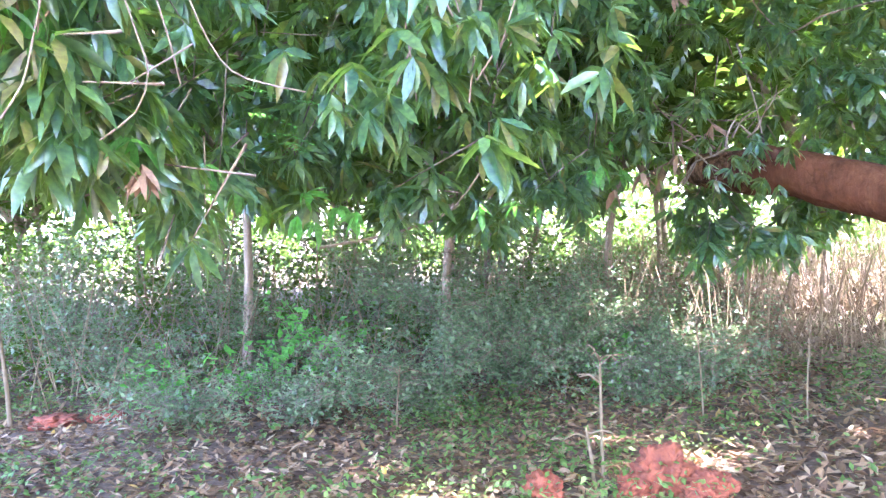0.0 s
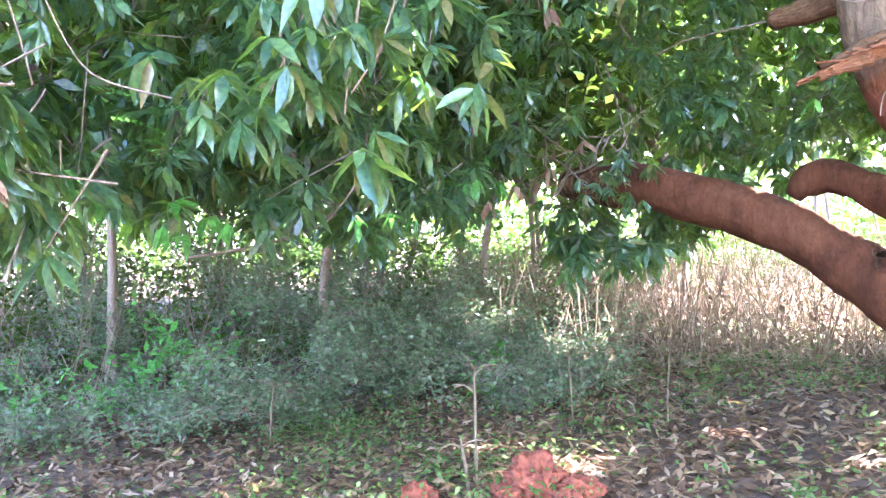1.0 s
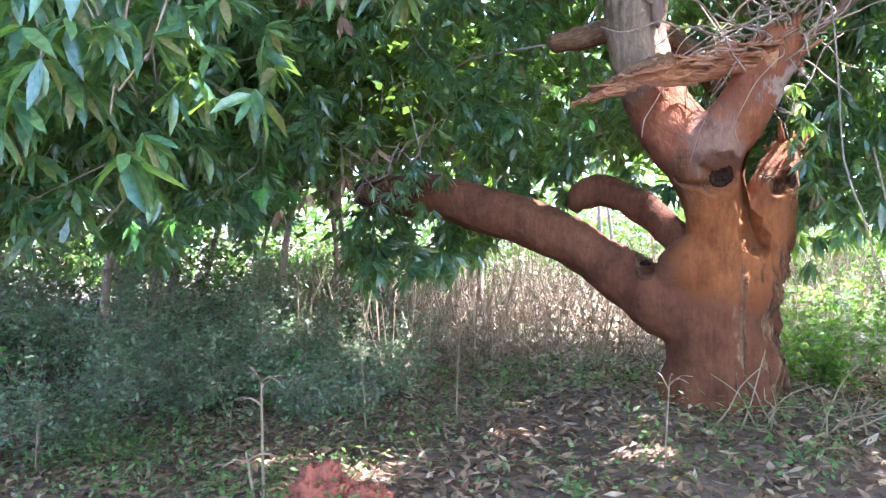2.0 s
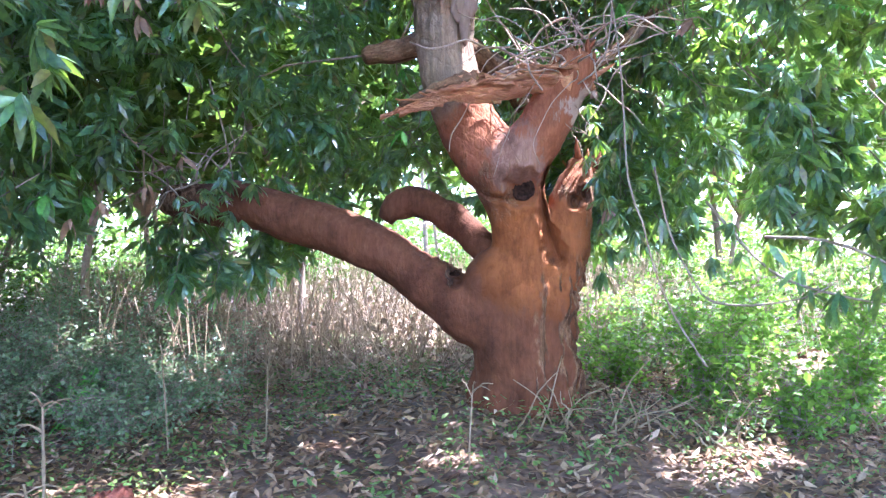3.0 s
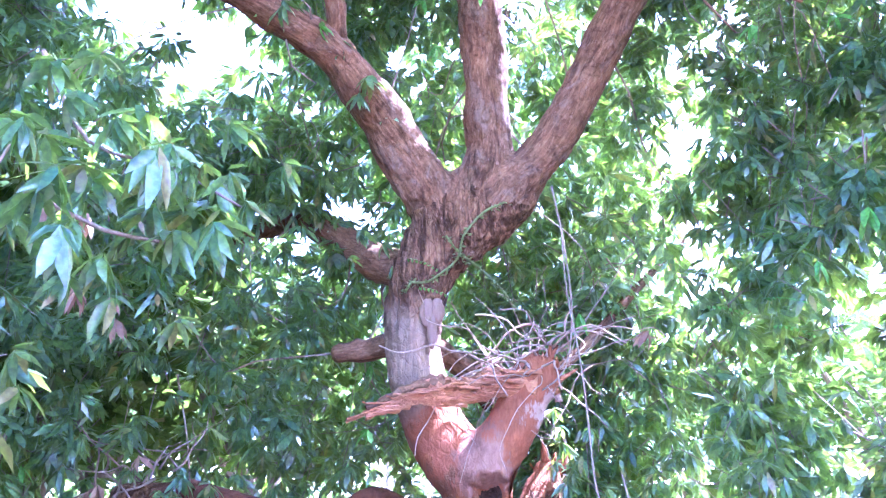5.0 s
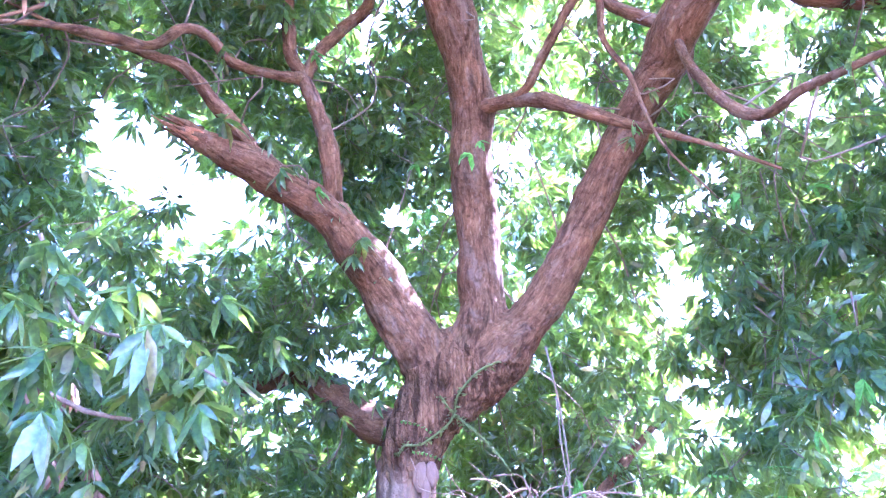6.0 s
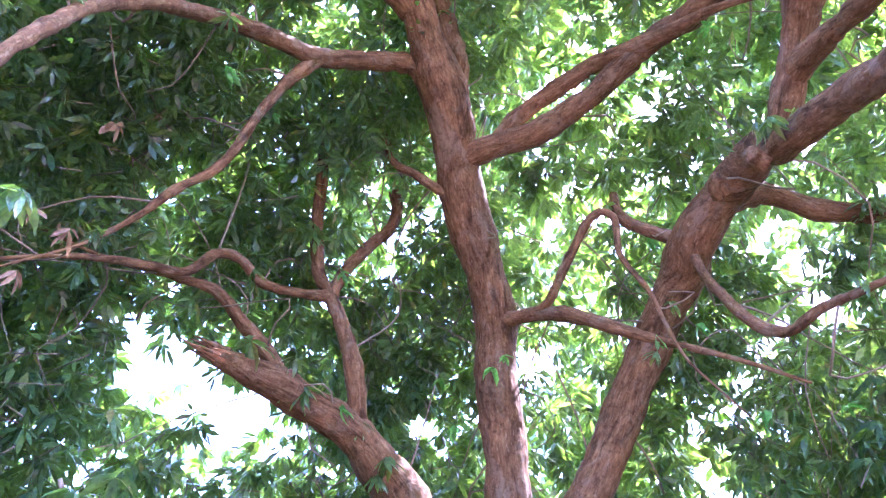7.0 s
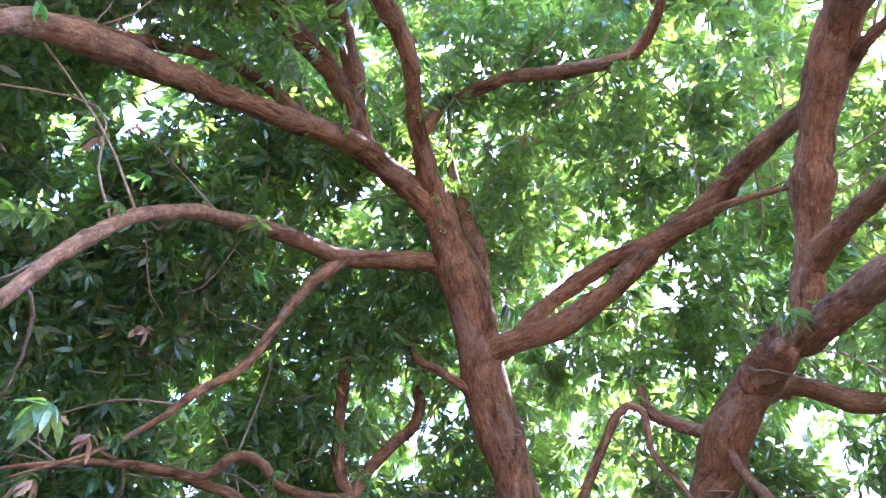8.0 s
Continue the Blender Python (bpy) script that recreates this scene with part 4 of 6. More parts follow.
for rows in ([(4.13, 3.69, 3.73, 0.009), (4.14, 3.68, 3.27, 0.009), (4.18, 3.63, 2.74, 0.011), (4.20, 3.60, 1.99, 0.011), (4.24, 3.52, 1.70, 0.011), (4.24, 3.44, 1.40, 0.011), (4.25, 3.32, 1.12, 0.011), (4.25, 3.10, 0.81, 0.01)],
             [(4.63, 3.66, 2.09, 0.014), (4.59, 3.52, 1.61, 0.014), (4.58, 3.35, 1.31, 0.013), (4.53, 3.21, 1.19, 0.013), (4.55, 2.95, 1.17, 0.011), (4.57, 2.64, 1.23, 0.01), (4.53, 2.46, 1.32, 0.007)],
             [(4.79, 3.36, 1.84, 0.018), (4.73, 3.02, 1.48, 0.015), (4.63, 2.76, 1.33, 0.014), (4.54, 2.40, 1.25, 0.011), (4.47, 1.95, 1.18, 0.009), (4.20, 2.01, 1.12, 0.007)],
             [(4.85, 2.99, 1.59, 0.017), (4.70, 2.57, 1.57, 0.016), (4.59, 2.25, 1.47, 0.013), (4.47, 1.91, 1.31, 0.011)],
             [(4.37, 3.91, 4.23, 0.013), (4.41, 3.86, 3.77, 0.013), (4.38, 3.81, 3.23, 0.012), (4.30, 3.84, 2.81, 0.01), (4.20, 3.98, 2.66, 0.01)],
             [(-0.46, 5.95, 1.51, 0.015), (-0.15, 5.84, 1.55, 0.014), (0.16, 5.71, 1.62, 0.013), (0.36, 5.62, 1.71, 0.011), (0.52, 5.51, 1.92, 0.01)],
             [(-0.93, 4.18, 2.59, 0.008), (-0.88, 4.14, 2.45, 0.007), (-0.80, 4.10, 2.29, 0.006), (-0.70, 4.07, 2.21, 0.006), (-0.48, 4.03, 2.15, 0.006)],
             [(-1.10, 3.84, 2.49, 0.006), (-1.05, 3.86, 2.30, 0.006), (-1.03, 3.87, 2.20, 0.006), (-1.08, 3.87, 2.06, 0.006), (-1.20, 3.84, 1.96, 0.006)],
             [(-1.31, 3.69, 2.44, 0.006), (-1.35, 3.68, 2.26, 0.006), (-1.37, 3.63, 2.12, 0.006), (-1.42, 3.57, 2.00, 0.006)],
             [(-1.01, 3.96, 2.51, 0.006), (-0.97, 3.98, 2.34, 0.006), (-0.94, 3.99, 2.18, 0.006)],
             [(0.69, 5.76, 2.82, 0.011), (0.72, 5.76, 2.53, 0.01), (0.65, 5.78, 2.25, 0.009), (0.66, 5.79, 1.97, 0.008)],
             [(1.17, 5.87, 3.06, 0.01), (1.12, 5.89, 2.84, 0.01), (1.17, 5.88, 2.66, 0.008)],
             [(3.01, 6.87, 3.00, 0.015), (3.06, 6.74, 2.54, 0.014), (3.07, 6.62, 2.10, 0.011)]):
    thin("drooping_twig", [(x, y, z, r * 0.65) for x, y, z, r in rows], M_TWIG)


def dead_twigs():
    """The tangle of dry shoots on the broken arm."""
    r = random.Random(5)
    for k in range(58):
        u = r.random()
        p = Vector((4.2, 4.5, 2.8)).lerp(Vector((4.75, 4.1, 2.9)), u) + Vector((r.gauss(0, 0.09), r.gauss(0, 0.09), r.uniform(-0.05, 0.25)))
        d = Vector((r.uniform(-0.9, 0.9), r.uniform(-0.9, 0.7), r.uniform(-0.35, 1.0))).normalized()
        w = r.uniform(0.004, 0.0105)
        rows = [(*p, w * 1.2)]
        for i in range(r.randint(4, 9)):
            d = (d + Vector((r.uniform(-0.6, 0.6), r.uniform(-0.6, 0.6), r.uniform(-0.7, 0.4)))).normalized()
            p = p + d * r.uniform(0.09, 0.18)
            rows.append((*p, w * (1 - i * 0.08)))
        thin("dead_twig", rows, M_DRY_TWIG, 4, 0.05)


dead_twigs()


def limb_end_twigs():
    """Bare shoots where the low limb runs into the leaves."""
    r = random.Random(21)
    for k in range(18):
        p = Vector((2.75, 6.9, 2.11)) + Vector((r.uniform(-0.3, 0.3), r.uniform(-0.3, 0.3), r.uniform(-0.05, 0.15)))
        d = Vector((r.uniform(-1, 0.4), r.uniform(-0.8, 0.8), r.uniform(-0.3, 1.0))).normalized()
        rows = [(*p, 0.012)]
        for i in range(5):
            d = (d + Vector((r.uniform(-0.6, 0.6), r.uniform(-0.6, 0.6), r.uniform(-0.6, 0.5)))).normalized()
            p = p + d * r.uniform(0.08, 0.17)
            rows.append((*p, 0.009 - 0.0014 * i))
        thin("bare_shoot", rows, sides=4, step=0.08)


limb_end_twigs()


def bark_flakes():
    """Torn strips of bark along the broken arm and up the stem."""
    r = random.Random(8)
    for k in range(16):
        t = r.random()
        c = Vector((4.45, 4.22, 2.78)).lerp(Vector((3.4, 4.93, 2.55)), t)
        along = Vector((-0.8, 0.55, -0.18 + r.uniform(-0.15, 0.15))).normalized()
        across = Vector((-0.45, -0.75, r.uniform(0.2, 1.0))).normalized()
        n, bm = 6, bmesh.new()
        length, width = r.uniform(0.14, 0.36), r.uniform(0.025, 0.06) * (1.2 - t)
        rows = []
        for i in range(n):
            u = i / (n - 1)
            q = c + along * length * (u - 0.5) + across * (0.1 * (1.15 - 0.7 * t) + 0.05 * u * u * r.uniform(0.2, 1.4))
            w = width * (1 - 0.7 * u) * r.uniform(0.7, 1.2)
            side = along.cross(across).normalized() * w
            rows.append([bm.verts.new(q + side), bm.verts.new(q + across * 0.012), bm.verts.new(q - side), bm.verts.new(q - across * 0.008)])
        for a, b in zip(rows, rows[1:]):
            for i in range(4):
                bm.faces.new((a[i], a[(i + 1) % 4], b[(i + 1) % 4], b[i]))
        bm.faces.new(rows[0][::-1]), bm.faces.new(rows[-1])
        keep_place(part("bark_flake", bm, M_WOOD), mango)


bark_flakes()


def climber(rows):
    """A thin mossy climber that lies on the bark, with tiny leaves along it."""
    path = []
    for x, y, z, r in rows:
        ok, place, facing, _ = TRUNK.closest_point_on_mesh(Vector((x, y, z)))
        path.append((*(place + facing * 0.012 if (place - Vector((x, y, z))).length < 0.25 else Vector((x, y, z))), 0.01))
    strand = thin("climber", path, M_MOSS, 5, 0.05)
    pts = fine_path(path, 0.03)[:, :3]
    pts = np.repeat(pts, 4, axis=0)
    r = np.random.default_rng(2)
    blades = [leaf_shape(0.035 * k, 0.016 * k, 0.2, 0.1, r, 1) for k in (0.7, 1.0, 1.4)]
    v, f = scatter(blades, pts + r.normal(0, 0.012, pts.shape), r.uniform(0, 6.28, len(pts)), r.uniform(0.6, 1.3, len(pts)), r, 0.7)
    soup("climber_leaves", v, f, M_MOSS, strand)["kind"] = "stuff"


climber([(3.735, 4.968, 3.461, 0.015), (3.785, 4.837, 3.523, 0.015), (3.891, 4.703, 3.594, 0.015), (4.024, 4.59, 3.72, 0.015), (4.107, 4.588, 3.936, 0.015), (4.213, 4.449, 4.115, 0.016), (4.34, 4.373, 4.247, 0.016)])
climber([(4.04, 4.72, 3.952, 0.011), (4.054, 4.557, 3.782, 0.011), (4.099, 4.43, 3.632, 0.011), (4.163, 4.274, 3.443, 0.01), (4.184, 4.168, 3.284, 0.01)])

# ---- the crown ----
rng = np.random.default_rng(11)
HEART = np.array([-0.1, 0.4, 1.7])     # the open room under the crown is laid out round this point


def room(az, el):
    """How far the open room under the crown reaches, by bearing (degrees to the left of +y) and elevation."""
    low = np.interp(az, [-180, -130, -95, -78, -66, -56, -47, -36, -26, -17, -11, -4, 3, 10, 17, 26, 40, 60, 110, 180],
                    [4.6, 4.2, 4.6, 5.0, 6.0, 7.2, 7.6, 7.4, 6.8, 6.4, 5.8, 5.0, 4.8, 4.5, 3.7, 3.5, 3.4, 3.4, 3.8, 4.6])
    high = np.interp(az, [-180, -100, -47, 0, 60, 180], [6.0, 6.6, 7.9, 6.8, 5.6, 6.0])
    k = np.clip((el - 14) / 34, 0, 1)
    return low + (high - low) * k * k * (3 - 2 * k)


def hem(az):
    """Elevation of the crown's lower hem."""
    return np.interp(az, [-180, -100, -75, -62, -54, -50, -44, -36, -32, -27, -22, -17, -11, -4, 3, 10, 17, 26, 60, 180],
                     [2, 0, -1.5, 0.5, -1.5, 1, 3.0, 0.8, -3.2, -4.0, -2.0, 0.2, 0.8, 1.2, 0.8, 1.2, 3.0, 3.5, 3, 2])


# openings to the sky: bearing, elevation, half width, half height, how open
GAPS = [(-70.5, 9.5, 3.2, 3.2, 0.95), (-64, 13, 2, 2, 0.5), (4, 13, 5.0, 4.0, 0.5), (2.8, 10.3, 4.5, 3.5, 0.5), (7.3, 6.4, 3, 2, 0.6), (-19, 35.2, 6.0, 4.0, 1.0), (-25.3, 32.9, 5.5, 4.0, 1.0), (-16, 28.5, 4.0, 2.6, 0.9), (-62.8, 27, 2.8, 2.0, 0.95),
        (-63.5, 18.3, 2.5, 2.0, 0.7), (-31, 30, 3.0, 2.0, 0.8), (-26, 14, 1.8, 1.6, 0.9), (-31, 13, 1.3, 1.5, 0.8), (-32.4, 17.7, 3.0, 2.0, 0.7), (-16, 10.3, 1.5, 1.5, 0.8), (-3.2, 11.4, 1.5, 1.5, 0.8), (-3.1, 5.2, 1.8, 1.6, 0.9),
        (-10.2, 3.5, 1.0, 1.0, 0.8), (-32.5, 20.7, 2.5, 1.2, 0.8), (-30, 45, 2.0, 2.0, 0.7), (11, 64, 4.0, 2.5, 0.9), (-48, 39, 3.0, 4, 0.25), (-41, 47, 3, 3, 0.35), (-38, 24, 3, 2, 0.5), (-90, 56, 4, 4, 0.4), (-84, 38, 4, 4, 0.4)]


# where the sun finds its way down through the crown: a place it reaches and the shaft's radius
SHAFTS = [
          (-0.40, 8.99, 0.08, 0.1),
          (-1.71, 9.28, 0.08, 0.12),
          (-0.27, 8.53, 0.08, 0.08),
          (5.63, 3.50, 0.08, 0.12),
          (5.37, 3.70, 0.08, 0.1),
          (4.16, 4.87, 2.49, 0.25),
          (4.12, 4.92, 2.40, 0.22),
          (4.75, 4.39, 2.25, 0.2),
          (3.87, 5.50, 1.60, 0.144),
          (3.70, 5.71, 1.77, 0.12),
          (3.40, 6.12, 1.95, 0.12),
          (4.48, 5.34, 1.67, 0.12),
          (4.08, 4.18, 5.56, 0.24),
          (4.23, 4.31, 5.18, 0.12),
          (2.97, 3.43, 6.81, 0.28),
          (2.84, 3.35, 6.99, 0.24),
          (1.98, 3.22, 9.14, 0.26),
          (1.78, 3.13, 9.24, 0.22),
          (3.48, 4.97, 4.80, 0.12),
          (0.29, 3.35, 8.33, 0.16),
          (3.41, 3.77, 8.03, 0.16),
          (4.20, 3.20, 0.10, 0.22),
          (4.80, 3.10, 0.10, 0.2),
          (2.60, 5.60, 0.10, 0.124),
          (3.20, 4.40, 0.10, 0.112),
          (2.75, 9.34, 0.30, 0.186),
          (3.45, 8.70, 0.20, 0.35),
          (2.20, 9.10, 0.20, 0.35),
          (3.30, 10.30, 0.20, 0.4)]


def clear_of_shafts(p):
    ok = np.ones(len(p), bool)
    s = np.array(sun_dir)
    for x, y, z, r in SHAFTS:
        v = p - np.array([x, y, z])
        along = v @ s
        off = np.linalg.norm(v - along[:, None] * s, axis=1)
        ok &= (off > r + 0.15) | (along < 0)
    return ok


def clear_of_limb(p):
    """Leaves neither cover the low limb from below the crown nor grow through it."""
    path = fine_path(LOW_LIMB[3:], 0.12)[:, :3] - HEART
    far = np.linalg.norm(path, axis=1)
    v = p - HEART
    d = np.linalg.norm(v, axis=1)
    cosine = ((v / d[:, None]) @ (path / far[:, None]).T).max(axis=1)
    return (cosine < math.cos(radians(3.6))) | (d > far.max())


def bearings(p):
    v = p - HEART
    d = np.linalg.norm(v, axis=1)
    return np.degrees(np.arctan2(-v[:, 0], v[:, 1])), np.degrees(np.arcsin(v[:, 2] / d)), d


def lumps(p, scale, shift):
    return np.array([noise.noise(Vector(q * scale) + Vector((shift, 0, 0))) for q in p])


def towards_sun(p):
    """1 where the crown lies between the room and the sun; it is thinner there, and glows."""
    v = p - HEART
    c = (v @ np.array(sun_dir)) / np.linalg.norm(v, axis=1)
    return np.clip((c - 0.72) / 0.2, 0, 1)


def crown_places(count, depth):
    out, have = [], 0
    while have < count:
        n = count
        az = rng.uniform(-180, 180, n)
        el = np.degrees(np.arcsin(rng.uniform(-0.09, 1, n)))
        seen = (az > -118) & (az < 48)
        keep = (seen & (el < 76)) | (seen & (el < 84) & (rng.random(n) < 0.5))
        e = rng.random(n) ** 1.3
        d = room(az, el) + depth * e
        ok = keep & ((az < 36) | (el < 22)) & (el > hem(az) + 1.3 * np.sin(az * 0.31 + 1) + 1.5 * np.sin(az * 0.9) + 0.9 * np.sin(az * 2.3 + 1))
        for a, b, w, h, o in GAPS:
            g = np.exp(-(((az - a) / w) ** 2 + ((el - b) / h) ** 2) ** 1.5)
            ok &= rng.random(n) > o * g
        az, el, d = az[ok], el[ok], d[ok]
        v = np.stack([-np.sin(np.radians(az)) * np.cos(np.radians(el)), np.cos(np.radians(az)) * np.cos(np.radians(el)), np.sin(np.radians(el))], 1)
        p = HEART + v * d[:, None]
        f = lumps(p, 0.9, 3.0) + 0.5 * lumps(p, 2.2, 9.0)
        keep = rng.random(len(p)) < np.clip(0.5 + 0.16 * np.clip((el - 30) / 20, 0, 1) + 2.1 * f, 0.04, 1)
        # the crown is thinner overhead and towards the sun
        thin_out = np.clip((el - 22) / 25, 0, 1) * np.interp(az, [-70, -45], [0.2, 0.0])
        thin_out = np.maximum(thin_out, np.where((az > -46) & (el < 24), 0.34, 0))
        keep &= rng.random(len(p)) > thin_out
        keep &= rng.random(len(p)) > 0.25 * towards_sun(p)
        p = p[keep & (p[:, 2] > 1.15) & (p[:, 2] < 11.5) & clear_of_shafts(p) & clear_of_limb(p)]
        out.append(p)
        have += len(p)
    return np.vstack(out)[:count]


def build_crown():
    plain = [whorl(rng, int(rng.integers(13, 19)), 0.17, 0.046, -(k % 2), rng.uniform(0.4, 1.0), 0.11) for k in range(18)]
    rear = [whorl(rng, int(rng.integers(12, 17)), 0.22, 0.07, -1, rng.uniform(0.4, 1.0), 0.08) for _ in range(14)]
    p = crown_places(23600, 2.8)
    d = np.linalg.norm(p - HEART, axis=1)
    near = np.argsort(d)
    az, el, _ = bearings(p)
    own = [i for i in near if -85 < az[i] < 35 and el[i] < 75][:300]
    rest = np.setdiff1d(np.arange(len(p)), own)
    q = p[rest]
    scales = rng.uniform(0.75, 1.15, len(q))
    # the leaves that face the open room are finer shaped than those behind them
    front = d[rest] < room(az[rest], el[rest]) + 0.9
    v, f = join(scatter(plain, q[front], rng.uniform(0, 6.28, front.sum()), scales[front], rng), scatter(rear, q[~front], rng.uniform(0, 6.28, (~front).sum()), scales[~front], rng))
    keep_place(soup("crown", v, f, M_LEAF, None, "dense dark green drooping mango leaves"), mango)["kind"] = "stuff"
    back = p + rng.normal(0, 0.17, p.shape) + np.array([0, 0, 0.12]) * rng.uniform(0.3, 1.4, (len(p), 1))
    back += (HEART + np.array([2.2, 2.2, 3.5]) - p) * rng.uniform(0.0, 0.05, (len(p), 1))
    some = rng.permutation(len(p))[:7000]
    v, f = sticks(back[some], p[some], rng.uniform(0.004, 0.009, len(some)), np.full(len(some), 0.003))
    keep_place(soup("twig_mass", v, f, M_TWIG, None, "thin pale twigs among the leaves"), mango)["kind"] = "stuff"
    return p[own], p


def spray_meshes(mat, leaves, length, width, count, hang=(0.45, 1.0)):
    """Tufts of well-formed leaves, shared by many sprays."""
    made = []
    for _ in range(count):
        v, f = whorl(rng, int(rng.integers(*leaves)), length, width, 2, rng.uniform(*hang))
        ob = soup("leaf_spray", v, f, mat)
        made.append(ob.data)
        bpy.data.objects.remove(ob)
    return made


def hang_spray(data, place, scale=1.0, name="leaf_spray", label=""):
    ob = new(name, data)
    ob.matrix_world = Matrix.LocRotScale(Vector(place), Euler((rng.normal(0, 0.25), rng.normal(0, 0.25), rng.uniform(0, 6.28))), Vector((scale,) * 3))
    keep_place(ob, mango)
    if label:
        ob["label"] = label
    return ob


def build_branchlets(tips):
    """Thin boughs that run from the limbs out to the leaf tufts, forking once or twice."""
    pts = np.vstack([q for q in PATHS])
    own, rest = [], []
    used = np.zeros(len(pts))
    for tip in tips[rng.permutation(len(tips))[:420]]:
        d = np.linalg.norm(pts[:, :3] - tip, axis=1)
        near = np.argsort(d)[:80]
        near = near[(used[near] < 1) & (d[near] < 2.3) & (d[near] > 0.5)]
        if not len(near):
            continue
        i = near[int(rng.integers(0, min(len(near), 30)))]
        used[np.linalg.norm(pts[:, :3] - pts[i, :3], axis=1) < 0.28] += 1
        a, reach = pts[i], d[i]
        mid = a[:3] * 0.62 + tip * 0.38 + rng.normal(0, 0.2, 3) * reach + np.array([0, 0, 0.12 * reach])
        mid2 = a[:3] * 0.25 + tip * 0.75 + rng.normal(0, 0.1, 3) * reach + np.array([0, 0, 0.05 * reach])
        if np.linalg.norm(tip - HEART) < np.linalg.norm(a[:3] - HEART) - 0.2:
            continue
        r = min(a[3] * 0.5, 0.004 + 0.003 * reach)
        w1, w2 = rng.normal(0, 0.07, 3) * reach ** 0.5, rng.normal(0, 0.07, 3) * reach ** 0.5
        rows = [(*a[:3], r), (*((a[:3] + mid) / 2 + w1), r * 0.85), (*mid, r * 0.7), (*((mid + mid2) / 2 + w2), r * 0.6), (*mid2, r * 0.5), (*tip, 0.003)]
        (own if len(own) < 160 else rest).append((rows, reach))
    for rows, reach in own:
        bm = bmesh.new()
        tube(bm, rows, 6, 0.16, 0.12)
        keep_place(part("bough", bm, M_TWIG), mango)
    bm = bmesh.new()
    for rows, reach in rest:
        tube(bm, rows, 4, 0.25, 0.1)
    keep_place(part("bough_mass", bm, M_TWIG, None, "many thin boughs in the crown"), mango)["kind"] = "stuff"


def build_unseen_crown():
    """Unseen crown added over and behind the walker to cut the light there; it is thinner."""
    tuft = [whorl(rng, int(rng.integers(9, 14)), 0.28, 0.1, -1, rng.uniform(0.2, 1.0)) for _ in range(10)]
    n = 20000
    az, el = rng.uniform(-180, 180, n), np.degrees(np.arcsin(rng.uniform(0.0, 1, n)))
    inside = (az > -112) & (az < 36) & (el < 78)
    d = room(az, el) + 2.6 * rng.random(n)
    v = np.stack([-np.sin(np.radians(az)) * np.cos(np.radians(el)), np.cos(np.radians(az)) * np.cos(np.radians(el)), np.sin(np.radians(el))], 1)
    p = HEART + v * d[:, None]
    # left open lower down on the left, so that sky light comes in
    low = np.where((az > 36) & (az < 130), 36, 16)
    p = p[~inside & (el > low + 5 * np.sin(az * 0.2)) & (p[:, 2] < 9.5)]
    f = lumps(p, 0.8, 21.0) + 0.5 * lumps(p, 2.0, 5.0)
    p = p[(rng.random(len(p)) < np.clip(0.06 + 1.8 * f, 0.0, 1)) & clear_of_shafts(p)]
    v, f = scatter(tuft, p, rng.uniform(0, 6.28, len(p)), rng.uniform(0.9, 1.3, len(p)), rng)
    keep_place(soup("crown", v, f, M_LEAF, None, "dense dark green drooping mango leaves"), mango)["kind"] = "stuff"


def build_sunlit_shell():
    """The outermost leaves, in full sun, seen from below through the gaps in the inner ones."""
    tuft = [whorl(rng, int(rng.integers(10, 14)), 0.26, 0.08, -1, rng.uniform(0.2, 0.9)) for _ in range(10)]
    n = 30000
    az, el = rng.uniform(-115, 36, n), np.degrees(np.arcsin(rng.uniform(0.05, 1, n)))
    d = room(az, el) + 3.4 + 1.6 * rng.random(n)
    ok = (el > np.where(az > -20, 24, 14)) & (el < 84)
    for a, b, w, h, o in GAPS:
        g = np.exp(-(((az - a) / w) ** 2 + ((el - b) / h) ** 2) ** 1.5)
        ok &= rng.random(n) > (o if o > 0.9 else o * 0.5) * g
    az, el, d = az[ok], el[ok], d[ok]
    v = np.stack([-np.sin(np.radians(az)) * np.cos(np.radians(el)), np.cos(np.radians(az)) * np.cos(np.radians(el)), np.sin(np.radians(el))], 1)
    p = HEART + v * d[:, None]
    f = lumps(p, 0.55, 31.0) + 0.6 * lumps(p, 1.5, 15.0)
    p = p[(rng.random(len(p)) < np.clip(0.6 + 1.8 * f, 0.02, 1) * (1 - 0.1 * towards_sun(p))) & clear_of_shafts(p)]
    v, f = scatter(tuft, p, rng.uniform(0, 6.28, len(p)), rng.uniform(0.9, 1.25, len(p)), rng)
    keep_place(soup("crown", v, f, M_LEAF, None, "sunlit outer leaves of the crown"), mango)["kind"] = "stuff"


nearest, tufts = build_crown()
build_sunlit_shell()
build_unseen_crown()
build_branchlets(tufts)
SPRAYS = spray_meshes(M_LEAF, (8, 13), 0.205, 0.054, 12)
YOUNG = spray_meshes(M_LEAF_YOUNG, (5, 8), 0.19, 0.06, 4)
DEAD = spray_meshes(M_LEAF_DEAD, (4, 7), 0.17, 0.045, 4, (0.9, 1.0))
# leaves that sprout from the stout limb and hang over its middle
for x, y, z, w in fine_path(LEFT[2:-1], 0.11)[2:]:
    if rng.random() < 0.55:
        towards = Vector((-x, -y, 1.6 - z)).normalized()
        hang_spray((SPRAYS if rng.random() < 0.8 else YOUNG)[int(rng.integers(0, 4))], Vector((x, y, z)) + towards * (w + 0.05) + Vector((rng.normal(0, 0.12), rng.normal(0, 0.12), rng.uniform(0, 0.2))), rng.uniform(0.8, 1.15))
